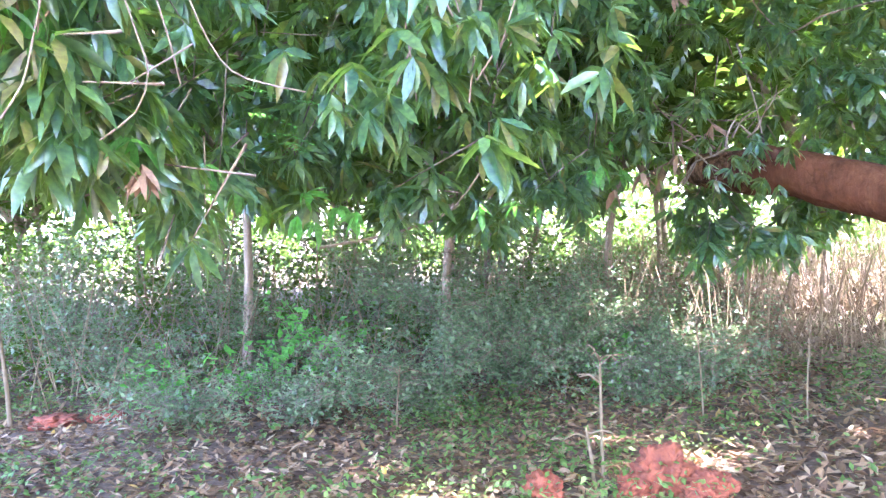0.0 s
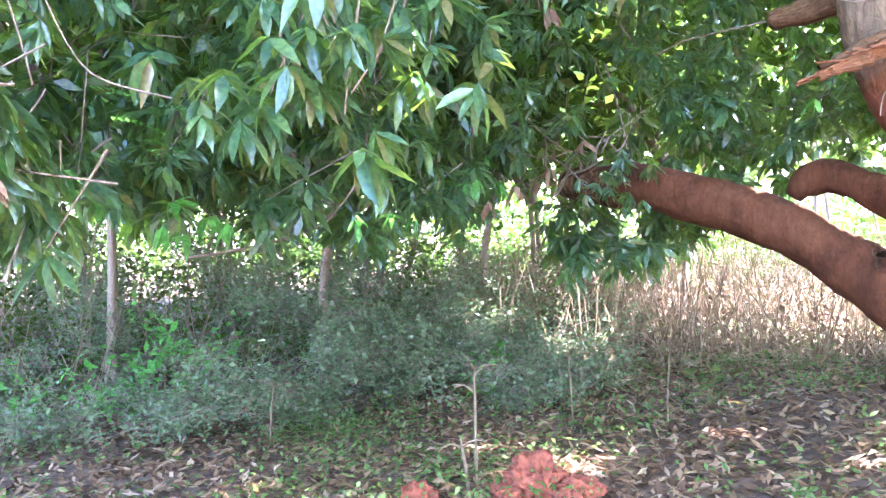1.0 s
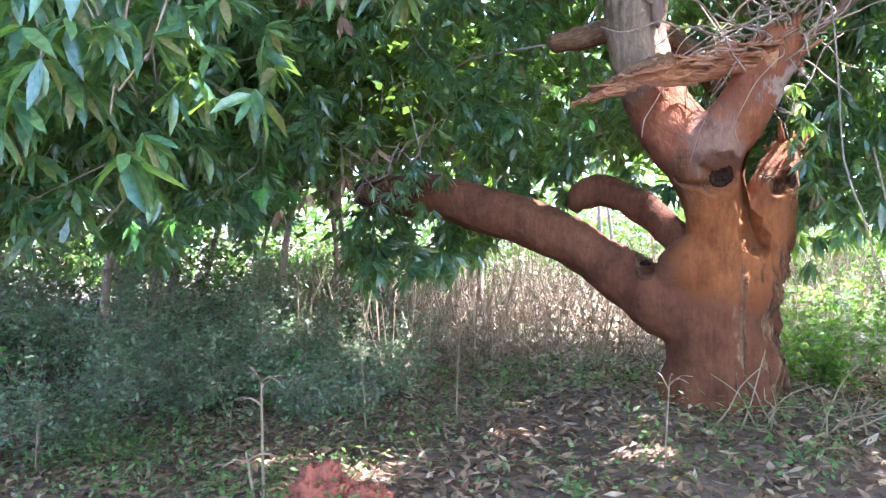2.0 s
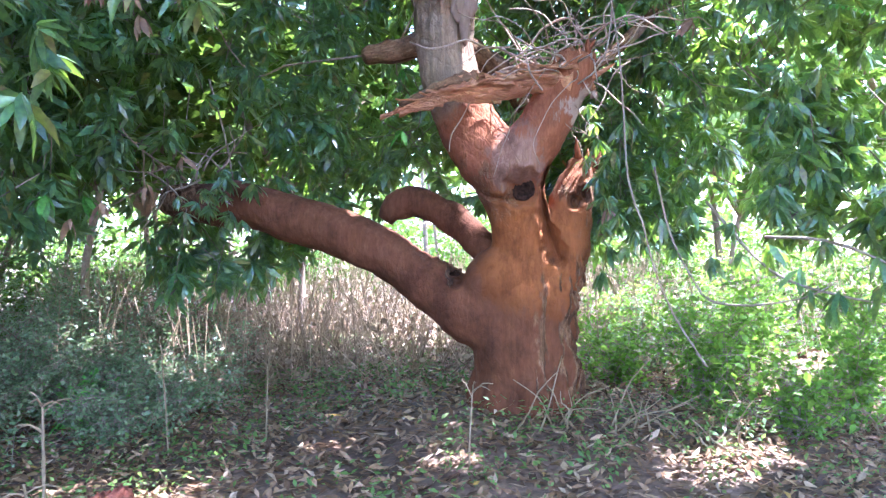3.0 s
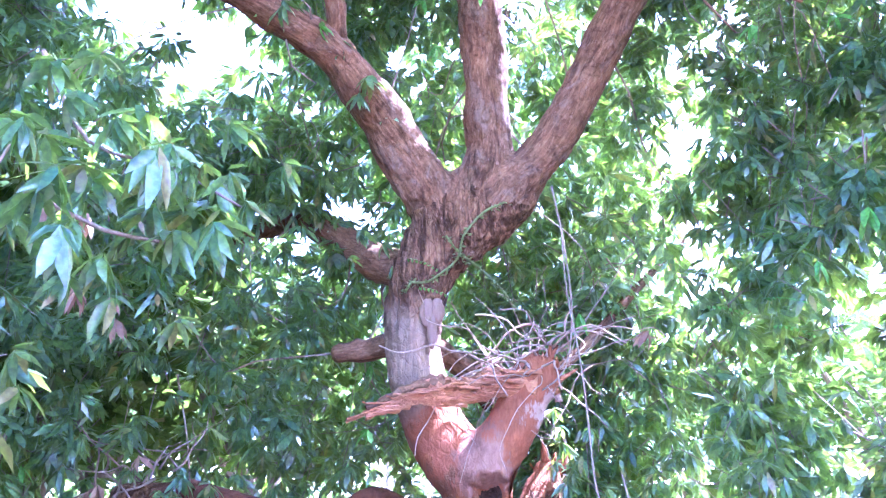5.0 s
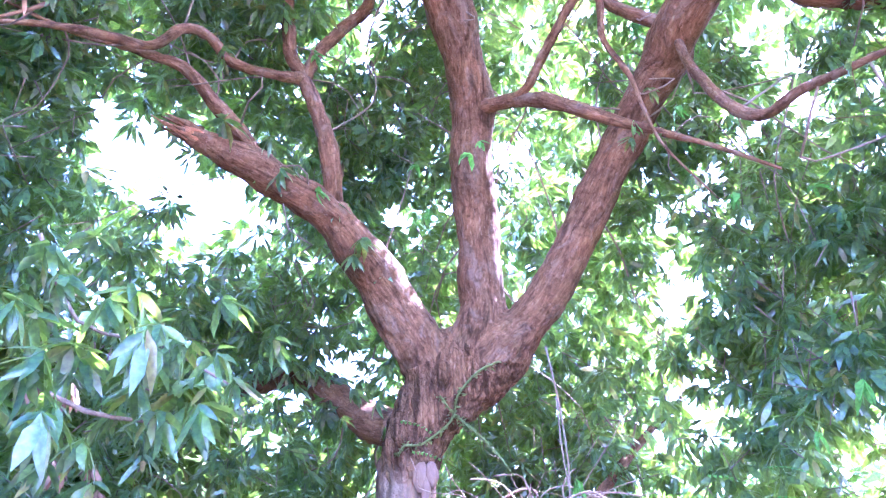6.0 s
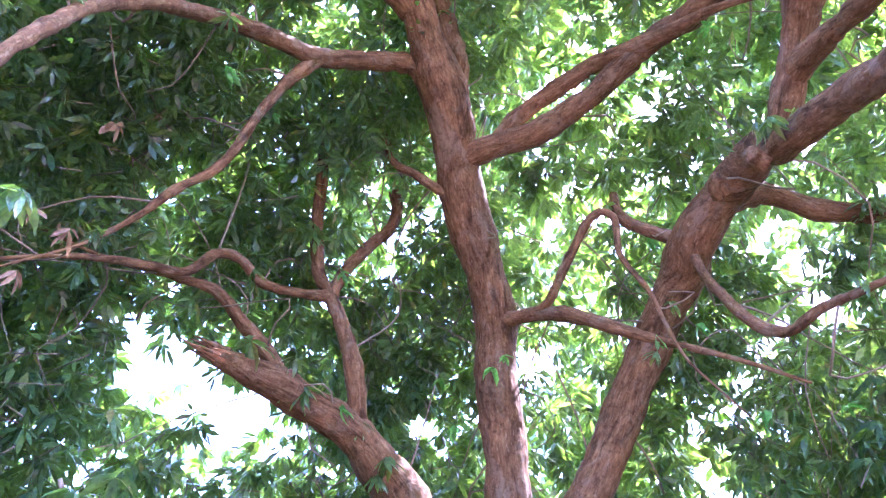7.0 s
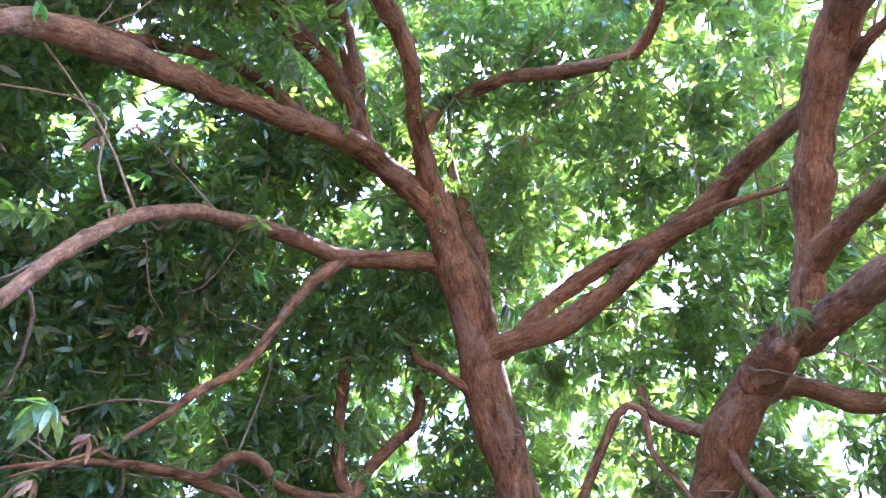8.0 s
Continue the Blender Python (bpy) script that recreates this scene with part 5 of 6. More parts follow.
for k, place in enumerate(nearest):
    fresh = rng.random() < 0.07
    hang_spray(YOUNG[k % 4] if fresh else SPRAYS[k % 12], place, rng.uniform(0.8, 1.15))

# a bough that hangs into the room near the walker
for k in range(85):
    u = rng.random()
    place = np.array([-0.02, 4.25, 2.15]) * (1 - u) + np.array([0.55, 4.6, 2.75]) * u + rng.normal(0, 1, 3) * np.array([0.27, 0.27, 0.24])
    if place[2] > 1.85 and clear_of_shafts(place[None])[0]:
        hang_spray(SPRAYS[k % 12], place, rng.uniform(0.75, 1.1))
for k in range(9):
    a = np.array([rng.uniform(0.0, 0.8), rng.uniform(4.3, 4.9), 3.5])
    e = np.array([rng.uniform(-0.1, 0.6), rng.uniform(4.1, 4.7), rng.uniform(2.1, 2.5)])
    m = (a + e) / 2 + rng.normal(0, 0.12, 3)
    thin("drooping_twig", [(*a, 0.01), (*m, 0.007), (*e, 0.004)], M_DRY_TWIG)

# drooping boughs that reach in under the crown
for line, count in (([(0.7, 3.99, 3.78), (0.97, 4.07, 3.47), (1.32, 3.95, 3.41), (1.64, 3.84, 3.27)], 34),
                    ([(0.81, 4.14, 3.19), (1.09, 4.08, 3.08), (1.46, 4.03, 3.08)], 20)):
    thin("drooping_bough", [(*q, 0.012 - 0.002 * k) for k, q in enumerate(line)], M_TWIG)
    for k in range(count):
        u = rng.uniform(0, len(line) - 1.001)
        a, e = np.array(line[int(u)]), np.array(line[int(u) + 1])
        hang_spray(SPRAYS[k % 12], a + (e - a) * (u % 1) + rng.normal(0, 0.16, 3), rng.uniform(0.8, 1.2))

# bright young shoots and hanging dead tufts
for place in ((-0.51, 4.84, 1.80),
              (-0.34, 4.94, 1.73),
              (-0.47, 4.85, 1.65),
              (-0.28, 4.54, 1.69),
              (-0.55, 4.74, 1.69),
              (1.40, 6.02, 1.94),
              (1.19, 5.27, 1.92),
              (-1.03, 5.20, 1.99),
              (-0.87, 5.32, 1.88),
              (-1.20, 5.26, 2.12),
              (0.32, 5.46, 2.37),
              (-0.16, 5.50, 2.55),
              (1.85, 6.78, 2.22),
              (1.92, 6.76, 2.00),
              (4.11, 5.69, 2.52),
              (4.52, 3.84, 3.24),
              (3.69, 4.02, 5.75),
              (3.75, 3.94, 5.86),
              (3.62, 4.40, 5.35),
              (3.54, 4.48, 5.79),
              (4.16, 2.04, 3.15),
              (3.84, 1.67, 3.28),
              (4.26, 2.21, 4.81),
              (4.19, 1.72, 4.60),
              (2.07, 2.87, 9.04),
              (2.14, 2.78, 8.40),
              (0.78, 3.72, 6.70),
              (-0.15, 3.72, 6.90),
              (0.51, 5.52, 1.71),
              (0.71, 5.47, 1.73),
              (0.88, 5.57, 1.70)):
    hang_spray(YOUNG[int(rng.integers(0, 4))], place, rng.uniform(0.6, 0.95), "young_shoot", "bright green young leaves")
for place in ((-1.09, 4.08, 1.87),
              (-1.11, 4.07, 1.89),
              (1.74, 5.95, 1.91),
              (1.56, 6.00, 1.82),
              (2.32, 6.60, 2.09),
              (2.60, 6.58, 2.31),
              (1.61, 5.70, 3.24),
              (1.95, 5.78, 3.12),
              (1.85, 5.71, 3.23),
              (1.19, 5.13, 3.52),
              (1.38, 5.06, 3.52),
              (1.46, 5.24, 3.11),
              (4.67, 3.37, 3.06),
              (0.36, 4.05, 6.00),
              (0.39, 4.25, 5.27),
              (0.18, 4.29, 5.33),
              (0.24, 4.28, 4.89),
              (2.37, 2.31, 8.94),
              (-0.40, 3.63, 7.20),
              (-0.52, 3.63, 6.85),
              (4.71, 4.09, 1.82),
              (4.37, 4.24, 2.67)):
    hang_spray(DEAD[int(rng.integers(0, 4))], place, rng.uniform(0.7, 1.0), "dead_tuft", "hanging brown dead leaves")
for place in ((4.61, 3.49, 1.54),
              (4.63, 3.25, 1.46),
              (4.70, 3.08, 1.50),
              (4.68, 2.89, 1.54),
              (4.58, 2.61, 1.27),
              (4.52, 2.47, 1.20),
              (4.54, 2.43, 1.28),
              (4.70, 2.57, 1.56),
              (4.60, 2.23, 1.48),
              (4.55, 2.04, 1.43),
              (4.65, 3.63, 1.73),
              (4.65, 3.82, 1.65),
              (4.74, 3.46, 1.81),
              (4.71, 4.10, 1.53),
              (4.69, 3.94, 1.53),
              (4.93, 4.30, 1.34),
              (4.65, 2.70, 1.40),
              (4.50, 2.20, 1.33),
              (4.68, 3.14, 1.69),
              (2.92, 6.41, 1.87),
              (2.82, 6.58, 1.92),
              (3.02, 6.24, 2.09),
              (2.89, 6.43, 2.14),
              (2.72, 6.74, 1.79),
              (2.61, 6.91, 1.75),
              (4.35, 5.60, 2.43),
              (4.35, 5.88, 2.21),
              (4.20, 6.01, 2.26)):
    hang_spray(SPRAYS[int(rng.integers(0, 12))], place, rng.uniform(0.7, 0.95))

for place in ((4.62, 4.20, 2.20),
              (4.66, 4.14, 2.05),
              (4.60, 4.12, 2.34),
              (4.70, 4.10, 2.16),
              (4.64, 4.08, 1.90),
              (4.75, 4.21, 2.34),
              (4.73, 4.15, 2.12),
              (4.78, 4.25, 2.48),
              (4.71, 4.09, 1.91),
              (4.80, 4.32, 2.62),
              (4.74, 4.05, 2.24),
              (4.77, 4.19, 1.70),
              (4.70, 3.92, 2.44),
              (4.74, 3.86, 2.02),
              (4.71, 4.00, 1.78),
              (3.79, 5.46, 4.13),
              (3.93, 5.33, 4.03),
              (3.82, 5.43, 4.38),
              (4.00, 5.27, 3.83),
              (3.78, 5.59, 3.91)):
    hang_spray(SPRAYS[int(rng.integers(0, 12))], place, rng.uniform(0.6, 0.85))

# small tufts round the low limb's end
for place in ((2.59, 6.61, 2.20),
              (2.55, 6.64, 2.22),
              (3.00, 6.59, 1.88),
              (2.56, 6.57, 2.00),
              (2.53, 6.56, 2.19),
              (3.01, 6.61, 1.87),
              (2.84, 6.44, 2.16),
              (2.87, 6.71, 1.92),
              (2.94, 6.54, 2.22),
              (2.75, 6.42, 2.01),
              (2.81, 6.78, 2.23),
              (2.87, 6.42, 2.00),
              (3.02, 6.64, 2.00),
              (2.89, 6.47, 2.02),
              (2.71, 6.44, 2.05),
              (2.55, 6.46, 1.87)):
    hang_spray(SPRAYS[int(rng.integers(0, 12))], place, rng.uniform(0.4, 0.65))

# leaves draped over the low limb
for place in ((2.56, 6.08, 1.88),
              (2.68, 6.03, 1.83),
              (2.75, 5.95, 1.79),
              (2.64, 6.05, 1.75),
              (2.53, 6.21, 1.93),
              (2.62, 6.30, 2.02),
              (2.72, 6.25, 2.05)):
    hang_spray(SPRAYS[int(rng.integers(0, 12))], place, rng.uniform(0.45, 0.65))

# leafy shoots that sprout from the limbs
for k in range(150):
    path = PATHS[int(rng.integers(0, len(PATHS)))]
    q = path[int(rng.integers(len(path) // 4, len(path)))]
    place = q[:3] + rng.normal(0, 0.16, 3) + np.array([0, 0, 0.05])
    if np.linalg.norm(place - HEART) < 3.0 or not clear_of_shafts(place[None])[0]:
        continue
    young = rng.random() < 0.25
    hang_spray((YOUNG if young else SPRAYS)[int(rng.integers(0, 4))], place, rng.uniform(0.5, 0.85), "leafy_shoot")

# ---- litter, low plants, bushes ----
def wedge(count, near, far, spread=(-100, 55), power=1.0):
    """Places on the ground round the camera's spot, denser near it."""
    az = np.radians(rng.uniform(*spread, count))
    d = near + (far - near) * rng.random(count) ** power
    return np.stack([-np.sin(az) * d, np.cos(az) * d], 1)


def on_ground(xy, lift=0.0):
    return np.array([(x, y, ground_height(x, y) + lift) for x, y in xy])


def build_litter():
    flat = []
    for _ in range(14):
        v, f = leaf_shape(rng.uniform(0.08, 0.145), rng.uniform(0.03, 0.046), rng.uniform(-0.3, 0.3), rng.uniform(-0.1, 0.45), rng, 1)
        flat.append((v + np.array([-0.08, 0, 0.004]), f))
    simple = [leaf_shape(rng.uniform(0.12, 0.2), rng.uniform(0.05, 0.07), rng.uniform(-0.3, 0.3), 0.2, rng, -1) for _ in range(8)]
    far_xy = np.vstack([wedge(14000, 9.5, 17.0, (-95, 50), 1.0), wedge(3000, 0.2, 2.4, (-180, 180), 0.6), wedge(12000, 2.2, 12.0, (45, 265), 0.8)])
    pairs = []
    for shapes, xy in ((flat, wedge(44000, 2.2, 9.5, (-95, 45), 0.85)), (simple, far_xy)):
        p = on_ground(xy) + np.stack([0 * xy[:, 0], 0 * xy[:, 0], rng.uniform(0.0, 0.045, len(xy))], 1)
        pairs.append(scatter(shapes, p, rng.uniform(0, 6.28, len(p)), rng.uniform(0.7, 1.15, len(p)), rng, 0.3))
    v, f = join(*pairs)
    tagged(soup("leaf_litter", v, f, M_LITTER), "curled dry brown mango leaves covering the ground", "leaf litter", kind="stuff")


def herb(n, size, spread, high, slim=0.45):
    vs, fs, k = [], [], 0
    for _ in range(n):
        v, f = leaf_shape(size * rng.uniform(0.6, 1.2), size * slim, rng.uniform(0, 0.4), 0.15, rng, -1)
        v = v @ turn_matrix(rng.uniform(0, 6.28), rng.uniform(-0.9, 0.5), rng.uniform(-0.5, 0.5)).T
        v += np.array([rng.normal(0, spread), rng.normal(0, spread), rng.uniform(0.02, high)])
        vs.append(v)
        fs.append(f + k)
        k += len(v)
    return np.vstack(vs), np.vstack(fs)


def build_ground_cover():
    tufts = [herb(12, 0.046, 0.08, 0.18) for _ in range(8)]
    xy = np.vstack([wedge(10500, 4.2, 13.0, (-100, 55), 0.75), wedge(1500, 3.0, 12.0, (55, 260), 0.8)])
    keep = np.array([noise.noise(Vector((x * 0.7, y * 0.7, 4))) + 0.4 * noise.noise(Vector((x * 2, y * 2, 9))) for x, y in xy]) > rng.uniform(-0.35, 0.35, len(xy))
    p = on_ground(xy[keep])
    v, f = scatter(tufts, p, rng.uniform(0, 6.28, len(p)), rng.uniform(0.6, 1.5, len(p)), rng, 0.15)
    tagged(soup("ground_cover", v, f, M_HERB), "small grey-green herbs sprouting through dry leaves", "ground cover", kind="stuff")


def bush(place, radius, height, leaves, size, mat, label, stems=14, slim=0.5, category="bush", group="bushes under the crown"):
    """Several arching stems from one root, with side twigs that carry small leaves."""
    z0 = ground_height(*place)
    ob = thing("bush", (place[0], place[1], z0), label, category, group)
    a0, a1, ra, tips = [], [], [], []
    for _ in range(stems):
        az, reach, top = rng.uniform(0, 6.28), radius * rng.uniform(0.2, 1.1), height * rng.uniform(0.35, 1.05)
        prev = np.array([rng.normal(0, 0.06), rng.normal(0, 0.06), -0.03])
        bend = rng.uniform(-0.7, 0.7)
        for k in range(1, 6):
            t = k / 5
            q = np.array([math.cos(az + bend * t) * reach * t ** 1.3, math.sin(az + bend * t) * reach * t ** 1.3, top * t ** 0.8]) + rng.normal(0, 0.025, 3)
            a0.append(prev), a1.append(q), ra.append(0.011 * (1.15 - t) * height ** 0.5)
            if k > 0:
                for _ in range(4):
                    b = q + rng.normal(0, 0.16, 3) * np.array([1, 1, 0.7]) * height ** 0.5
                    a0.append(q), a1.append(b), ra.append(0.003)
                    tips += [q, b, (q + b) / 2, b]
            prev = q
    v, f = sticks(np.array(a0), np.array(a1), np.array(ra), np.array(ra) * 0.75)
    soup("stem_mass", v, f, M_TWIG, ob)["kind"] = "stuff"
    tips = np.array(tips)
    pts = tips[rng.integers(0, len(tips), leaves)] + rng.normal(0, 0.05 * height ** 0.5, (leaves, 3))
    pts[:, 2] = np.maximum(pts[:, 2], 0.03)
    blades = [leaf_shape(size * s, size * slim, 0.15, 0.12, rng, 1 if size > 0.1 else -1) for s in (0.7, 0.85, 1.0, 1.15, 1.3)]
    v, f = scatter(blades, pts, rng.uniform(0, 6.28, leaves), rng.uniform(0.7, 1.3, leaves), rng, 0.6)
    soup("foliage", v, f, mat, ob)["kind"] = "stuff"
    return ob


build_litter()
build_ground_cover()
GREY = "sparse grey-green bush of small leaves on thin stems"
for place, r, h, n in (((-3.25, 10.61), 1.56, 1.95, 4420), ((-1.56, 12.18), 1.69, 2.08, 4420), ((-4.52, 13.20), 1.82, 2.47, 4420), ((-2.41, 9.41), 1.17, 0.91, 2340), ((-4.22, 9.45), 1.17, 1.30, 2600),
                       ((1.22, 9.43), 1.42, 1.48, 6424), ((2.41, 9.97), 1.34, 1.34, 5110), ((0.43, 11.59), 1.56, 1.82, 4680), ((0.54, 7.54), 1.03, 0.79, 3883), ((1.32, 7.92), 0.96, 0.96, 3585),
                       ((2.26, 8.57), 0.95, 0.65, 2848), ((2.30, 8.60), 0.90, 0.80, 2600), ((-1.05, 10.51), 1.17, 1.17, 2860), ((3.00, 10.40), 1.10, 0.90, 2400), ((-0.57, 7.69), 0.88, 0.50, 2008),
                       ((-2.74, 14.48), 1.95, 2.60, 3900), ((0.15, 14.54), 1.82, 2.21, 3900), ((2.74, 13.74), 1.80, 1.93, 3866), ((-6.09, 11.61), 1.69, 2.08, 3380), ((3.83, 12.46), 1.23, 1.47, 2949),
                       ((2.90, 7.70), 0.90, 0.60, 2200), ((3.30, 8.60), 1.00, 0.70, 2400), ((3.90, 9.60), 1.10, 0.80, 2400), ((2.20, 7.00), 0.80, 0.50, 1800), ((4.60, 10.40), 1.10, 0.80, 2200), ((7.60, 5.40), 1.00, 0.90, 1600), ((-1.62, 7.80), 0.78, 0.45, 1293)):
    bush(place, r, h, int(n * 1.15), 0.05, M_BUSH, GREY, 18)
for place, r, h, n in (((-0.97, 8.59), 0.65, 0.71, 541), ((-0.34, 9.24), 0.58, 0.90, 539), ((-1.77, 8.52), 0.59, 0.52, 416), ((2.20, 7.60), 0.45, 0.35, 420)):
    bush(place, r * 1.25, h, int(n * 0.5), 0.105, M_LEAF_YOUNG, "bright green broad-leaved sapling growing from dry leaf litter", 7, 0.5, "sapling", "saplings")
for place, r, h, n in (((6.00, 4.00), 0.70, 0.90, 1100), ((6.60, 3.00), 0.80, 1.00, 1300), ((5.60, 3.10), 0.50, 0.60, 700), ((7.20, 4.40), 0.80, 1.20, 1300), ((7.80, 3.40), 0.90, 1.10, 1500), ((8.40, 4.80), 1.00, 1.20, 1600), ((7.40, 6.00), 0.90, 1.00, 1400), ((9.00, 6.20), 1.10, 1.30, 1600), ((6.60, 5.20), 0.70, 0.70, 1100), ((8.60, 2.60), 1.00, 1.20, 1500)):
    bush(place, r, h, n, 0.07, M_WEED, "leafy green weed standing in dry leaf litter", 9, 0.6, "weed", "weeds beside the tree")


# ---- the thicket round the tree ----
def build_thicket():
    """Scrub that rises with the distance until it closes the view."""
    blades = [leaf_shape(0.085 * s, 0.05 * s, 0.2, 0.12, rng, -1) for s in (0.6, 0.8, 1.0, 1.2)]
    n = 2900
    seen = rng.random(n) < 0.86
    az = np.radians(np.where(seen, rng.uniform(-105, 55, n), rng.uniform(-180, 180, n)))
    d = 10.5 + 20 * rng.random(n) ** 1.2
    open_side = (az < radians(-22)) & (az > radians(-52))
    d += np.where(open_side, 4.5, 0)
    few = ~(open_side & (d < 21)) | (rng.random(n) < 0.35)
    c, d = np.stack([-np.sin(az) * d, np.cos(az) * d], 1)[few], d[few]
    pts = []
    for (x, y), dist in zip(c, d):
        r = rng.uniform(0.35, 0.9)
        h = rng.uniform(0.3, 1.0) * np.interp(dist, [10, 14, 30], [0.5, 1.2, 3.2]) * (1.9 if x < 0.27 * y else 1.0)
        k = 46
        q = rng.normal(0, 0.5, (k, 3)) * np.array([r, r, 0.25])
        q[:, 2] += h * rng.random(k) ** 0.8
        q[:, 2] = np.abs(q[:, 2])
        pts.append(q + np.array([x, y, 0]))
    p = np.vstack(pts)
    far = np.linalg.norm(p[:, :2], axis=1)
    v, f = scatter(blades, p, rng.uniform(0, 6.28, len(p)), rng.uniform(0.7, 1.3, len(p)) * np.interp(far, [10, 30], [0.9, 2.2]), rng, 0.7)
    tagged(soup("thicket", v, f, M_FAR), "sunlit light green scrub around the clearing", "thicket", kind="stuff")
    # the dry clearing behind the tree: low pale scrub and dead grass
    k = 18000
    az = np.radians(rng.uniform(-58, -16, k))
    d = rng.uniform(9.0, 19, k)
    q = np.stack([-np.sin(az) * d, np.cos(az) * d, np.abs(rng.normal(0, 0.22, k)) * np.interp(d, [9, 15], [0.6, 2.8])], 1)
    v, f = scatter(blades, q, rng.uniform(0, 6.28, k), rng.uniform(0.6, 1.4, k), rng, 0.8)
    tagged(soup("dry_scrub", v, f, M_STRAW), "low dry straw-coloured scrub in full sun", "dry scrub", kind="stuff")
    m = 4400
    az = np.radians(np.where(rng.random(m) < 0.5, rng.uniform(-56, -16, m), rng.uniform(-105, 55, m)))
    d = rng.uniform(9, 20, m)
    s = np.stack([-np.sin(az) * d, np.cos(az) * d, 0 * d], 1)
    e = s + np.stack([rng.normal(0, 0.35, m), rng.normal(0, 0.35, m), rng.uniform(0.3, 1.5, m)], 1)
    v, f = sticks(s, e, np.full(m, 0.009), np.full(m, 0.004))
    tagged(soup("dry_stalks", v, f, M_STRAW), "pale dry stalks standing in the scrub", "dry stalks", kind="stuff")


build_thicket()


def build_far_woods():
    """The woods that close the view all round, thirty to fifty metres off."""
    blades = [leaf_shape(0.62 * k, 0.3 * k, 0.2, 0.12, rng, -1) for k in (0.6, 0.8, 1.0, 1.3)]
    n = 19000
    az = np.radians(rng.uniform(-180, 180, n))
    seen = (az > radians(-112)) & (az < radians(58))
    top = 5.5 + 2.2 * np.sin(az * 9) + 1.6 * np.sin(az * 23 + 1)
    keep = seen | (rng.random(n) < 0.3)
    d = rng.uniform(30, 46, n)
    p = np.stack([-np.sin(az) * d, np.cos(az) * d, top * rng.random(n) ** 0.8 * d / 36], 1)[keep]
    v, f = scatter(blades, p, rng.uniform(0, 6.28, len(p)), rng.uniform(0.8, 1.5, len(p)), rng, 0.7)
    tagged(soup("far_woods", v, f, M_FAR), "distant green woods closing the view behind the scrub", "woods", kind="stuff")


build_far_woods()


def far_tree(place, r, h, lean, leaves):
    ob = thing("scrub_tree", (*place, ground_height(*place)), "slender tree with a pale trunk at the clearing's edge", "tree", "trees around the clearing")
    bm = bmesh.new()
    rows = [(0, 0, -0.1, r * 1.2), (lean[0] * 0.3, lean[1] * 0.3, h * 0.3, r), (lean[0] * 0.7, lean[1] * 0.7, h * 0.65, r * 0.7), (lean[0], lean[1], h, r * 0.3)]
    tube(bm, rows, 8, 0.3, 0.1)
    part("trunk", bm, M_TWIG, ob)
    blades = [leaf_shape(0.16 * s, 0.066 * s, 0.25, 0.12, rng, -1) for s in (0.7, 0.9, 1.1)]
    c = np.array([lean[0], lean[1], h])
    hubs = c + rng.normal(0, 1, (40, 3)) * np.array([1.5, 1.5, 0.9])
    p = hubs[rng.integers(0, 40, leaves)] + rng.normal(0, 0.32, (leaves, 3))
    v, f = scatter(blades, p, rng.uniform(0, 6.28, leaves), rng.uniform(0.8, 1.6, leaves), rng, 0.6)
    soup("crown", v, f, M_FAR, ob)


for k in range(30):
    a = radians(rng.uniform(-22, 50) if k < 12 else rng.choice([rng.uniform(-105, -84), rng.uniform(-64, -22)]))
    dd = rng.uniform(10.5, 22) if k < 12 else rng.uniform(15, 27)
    far_tree((-math.sin(a) * dd, math.cos(a) * dd), rng.uniform(0.03, 0.075), rng.uniform(3.2, 6.0), rng.normal(0, 0.5, 2), 2600 if k < 12 else 2000)


def added_shade_tree(place, h, wide, leaves):
    """A tree added to shade the scrub and fill gaps behind it: short trunk, forked limbs and a broad crown."""
    ob = thing("added_shade_tree", (*place, ground_height(*place)), "broad-crowned tree added behind the bushes to shade the scrub", "tree", "trees of the grove")
    bm = bmesh.new()
    tube(bm, [(0, 0, -0.1, 0.07), (rng.normal(0, 0.12), rng.normal(0, 0.12), h * 0.2, 0.05), (0.1, -0.05, h * 0.42, 0.045)], 8, 0.3, 0.1)
    part("trunk", bm, M_DRY_TWIG, ob)
    for k in range(4):
        a = k * 1.57 + rng.uniform(-0.4, 0.4)
        bm = bmesh.new()
        tube(bm, [(0.1, -0.05, h * 0.4, 0.08), (math.cos(a) * wide * 0.35, math.sin(a) * wide * 0.35, h * 0.68, 0.055), (math.cos(a) * wide * 0.75, math.sin(a) * wide * 0.75, h * 0.9, 0.025)], 6, 0.3, 0.1)
        part("limb", bm, M_TWIG, ob)
    blades = [leaf_shape(0.27 * k, 0.115 * k, 0.25, 0.12, rng, -1) for k in (0.7, 0.9, 1.1)]
    hubs = rng.normal(0, 1, (90, 3))
    hubs = hubs / np.linalg.norm(hubs, axis=1, keepdims=True) * rng.random((90, 1)) ** 0.4 * np.array([wide, wide, h * 0.3]) + np.array([0, 0, h * 0.8])
    p = hubs[rng.integers(0, 90, leaves)] + rng.normal(0, 0.36, (leaves, 3))
    v, f = scatter(blades, p, rng.uniform(0, 6.28, leaves), rng.uniform(0.9, 1.6, leaves), rng, 0.6)
    soup("crown", v, f, M_FAR, ob)


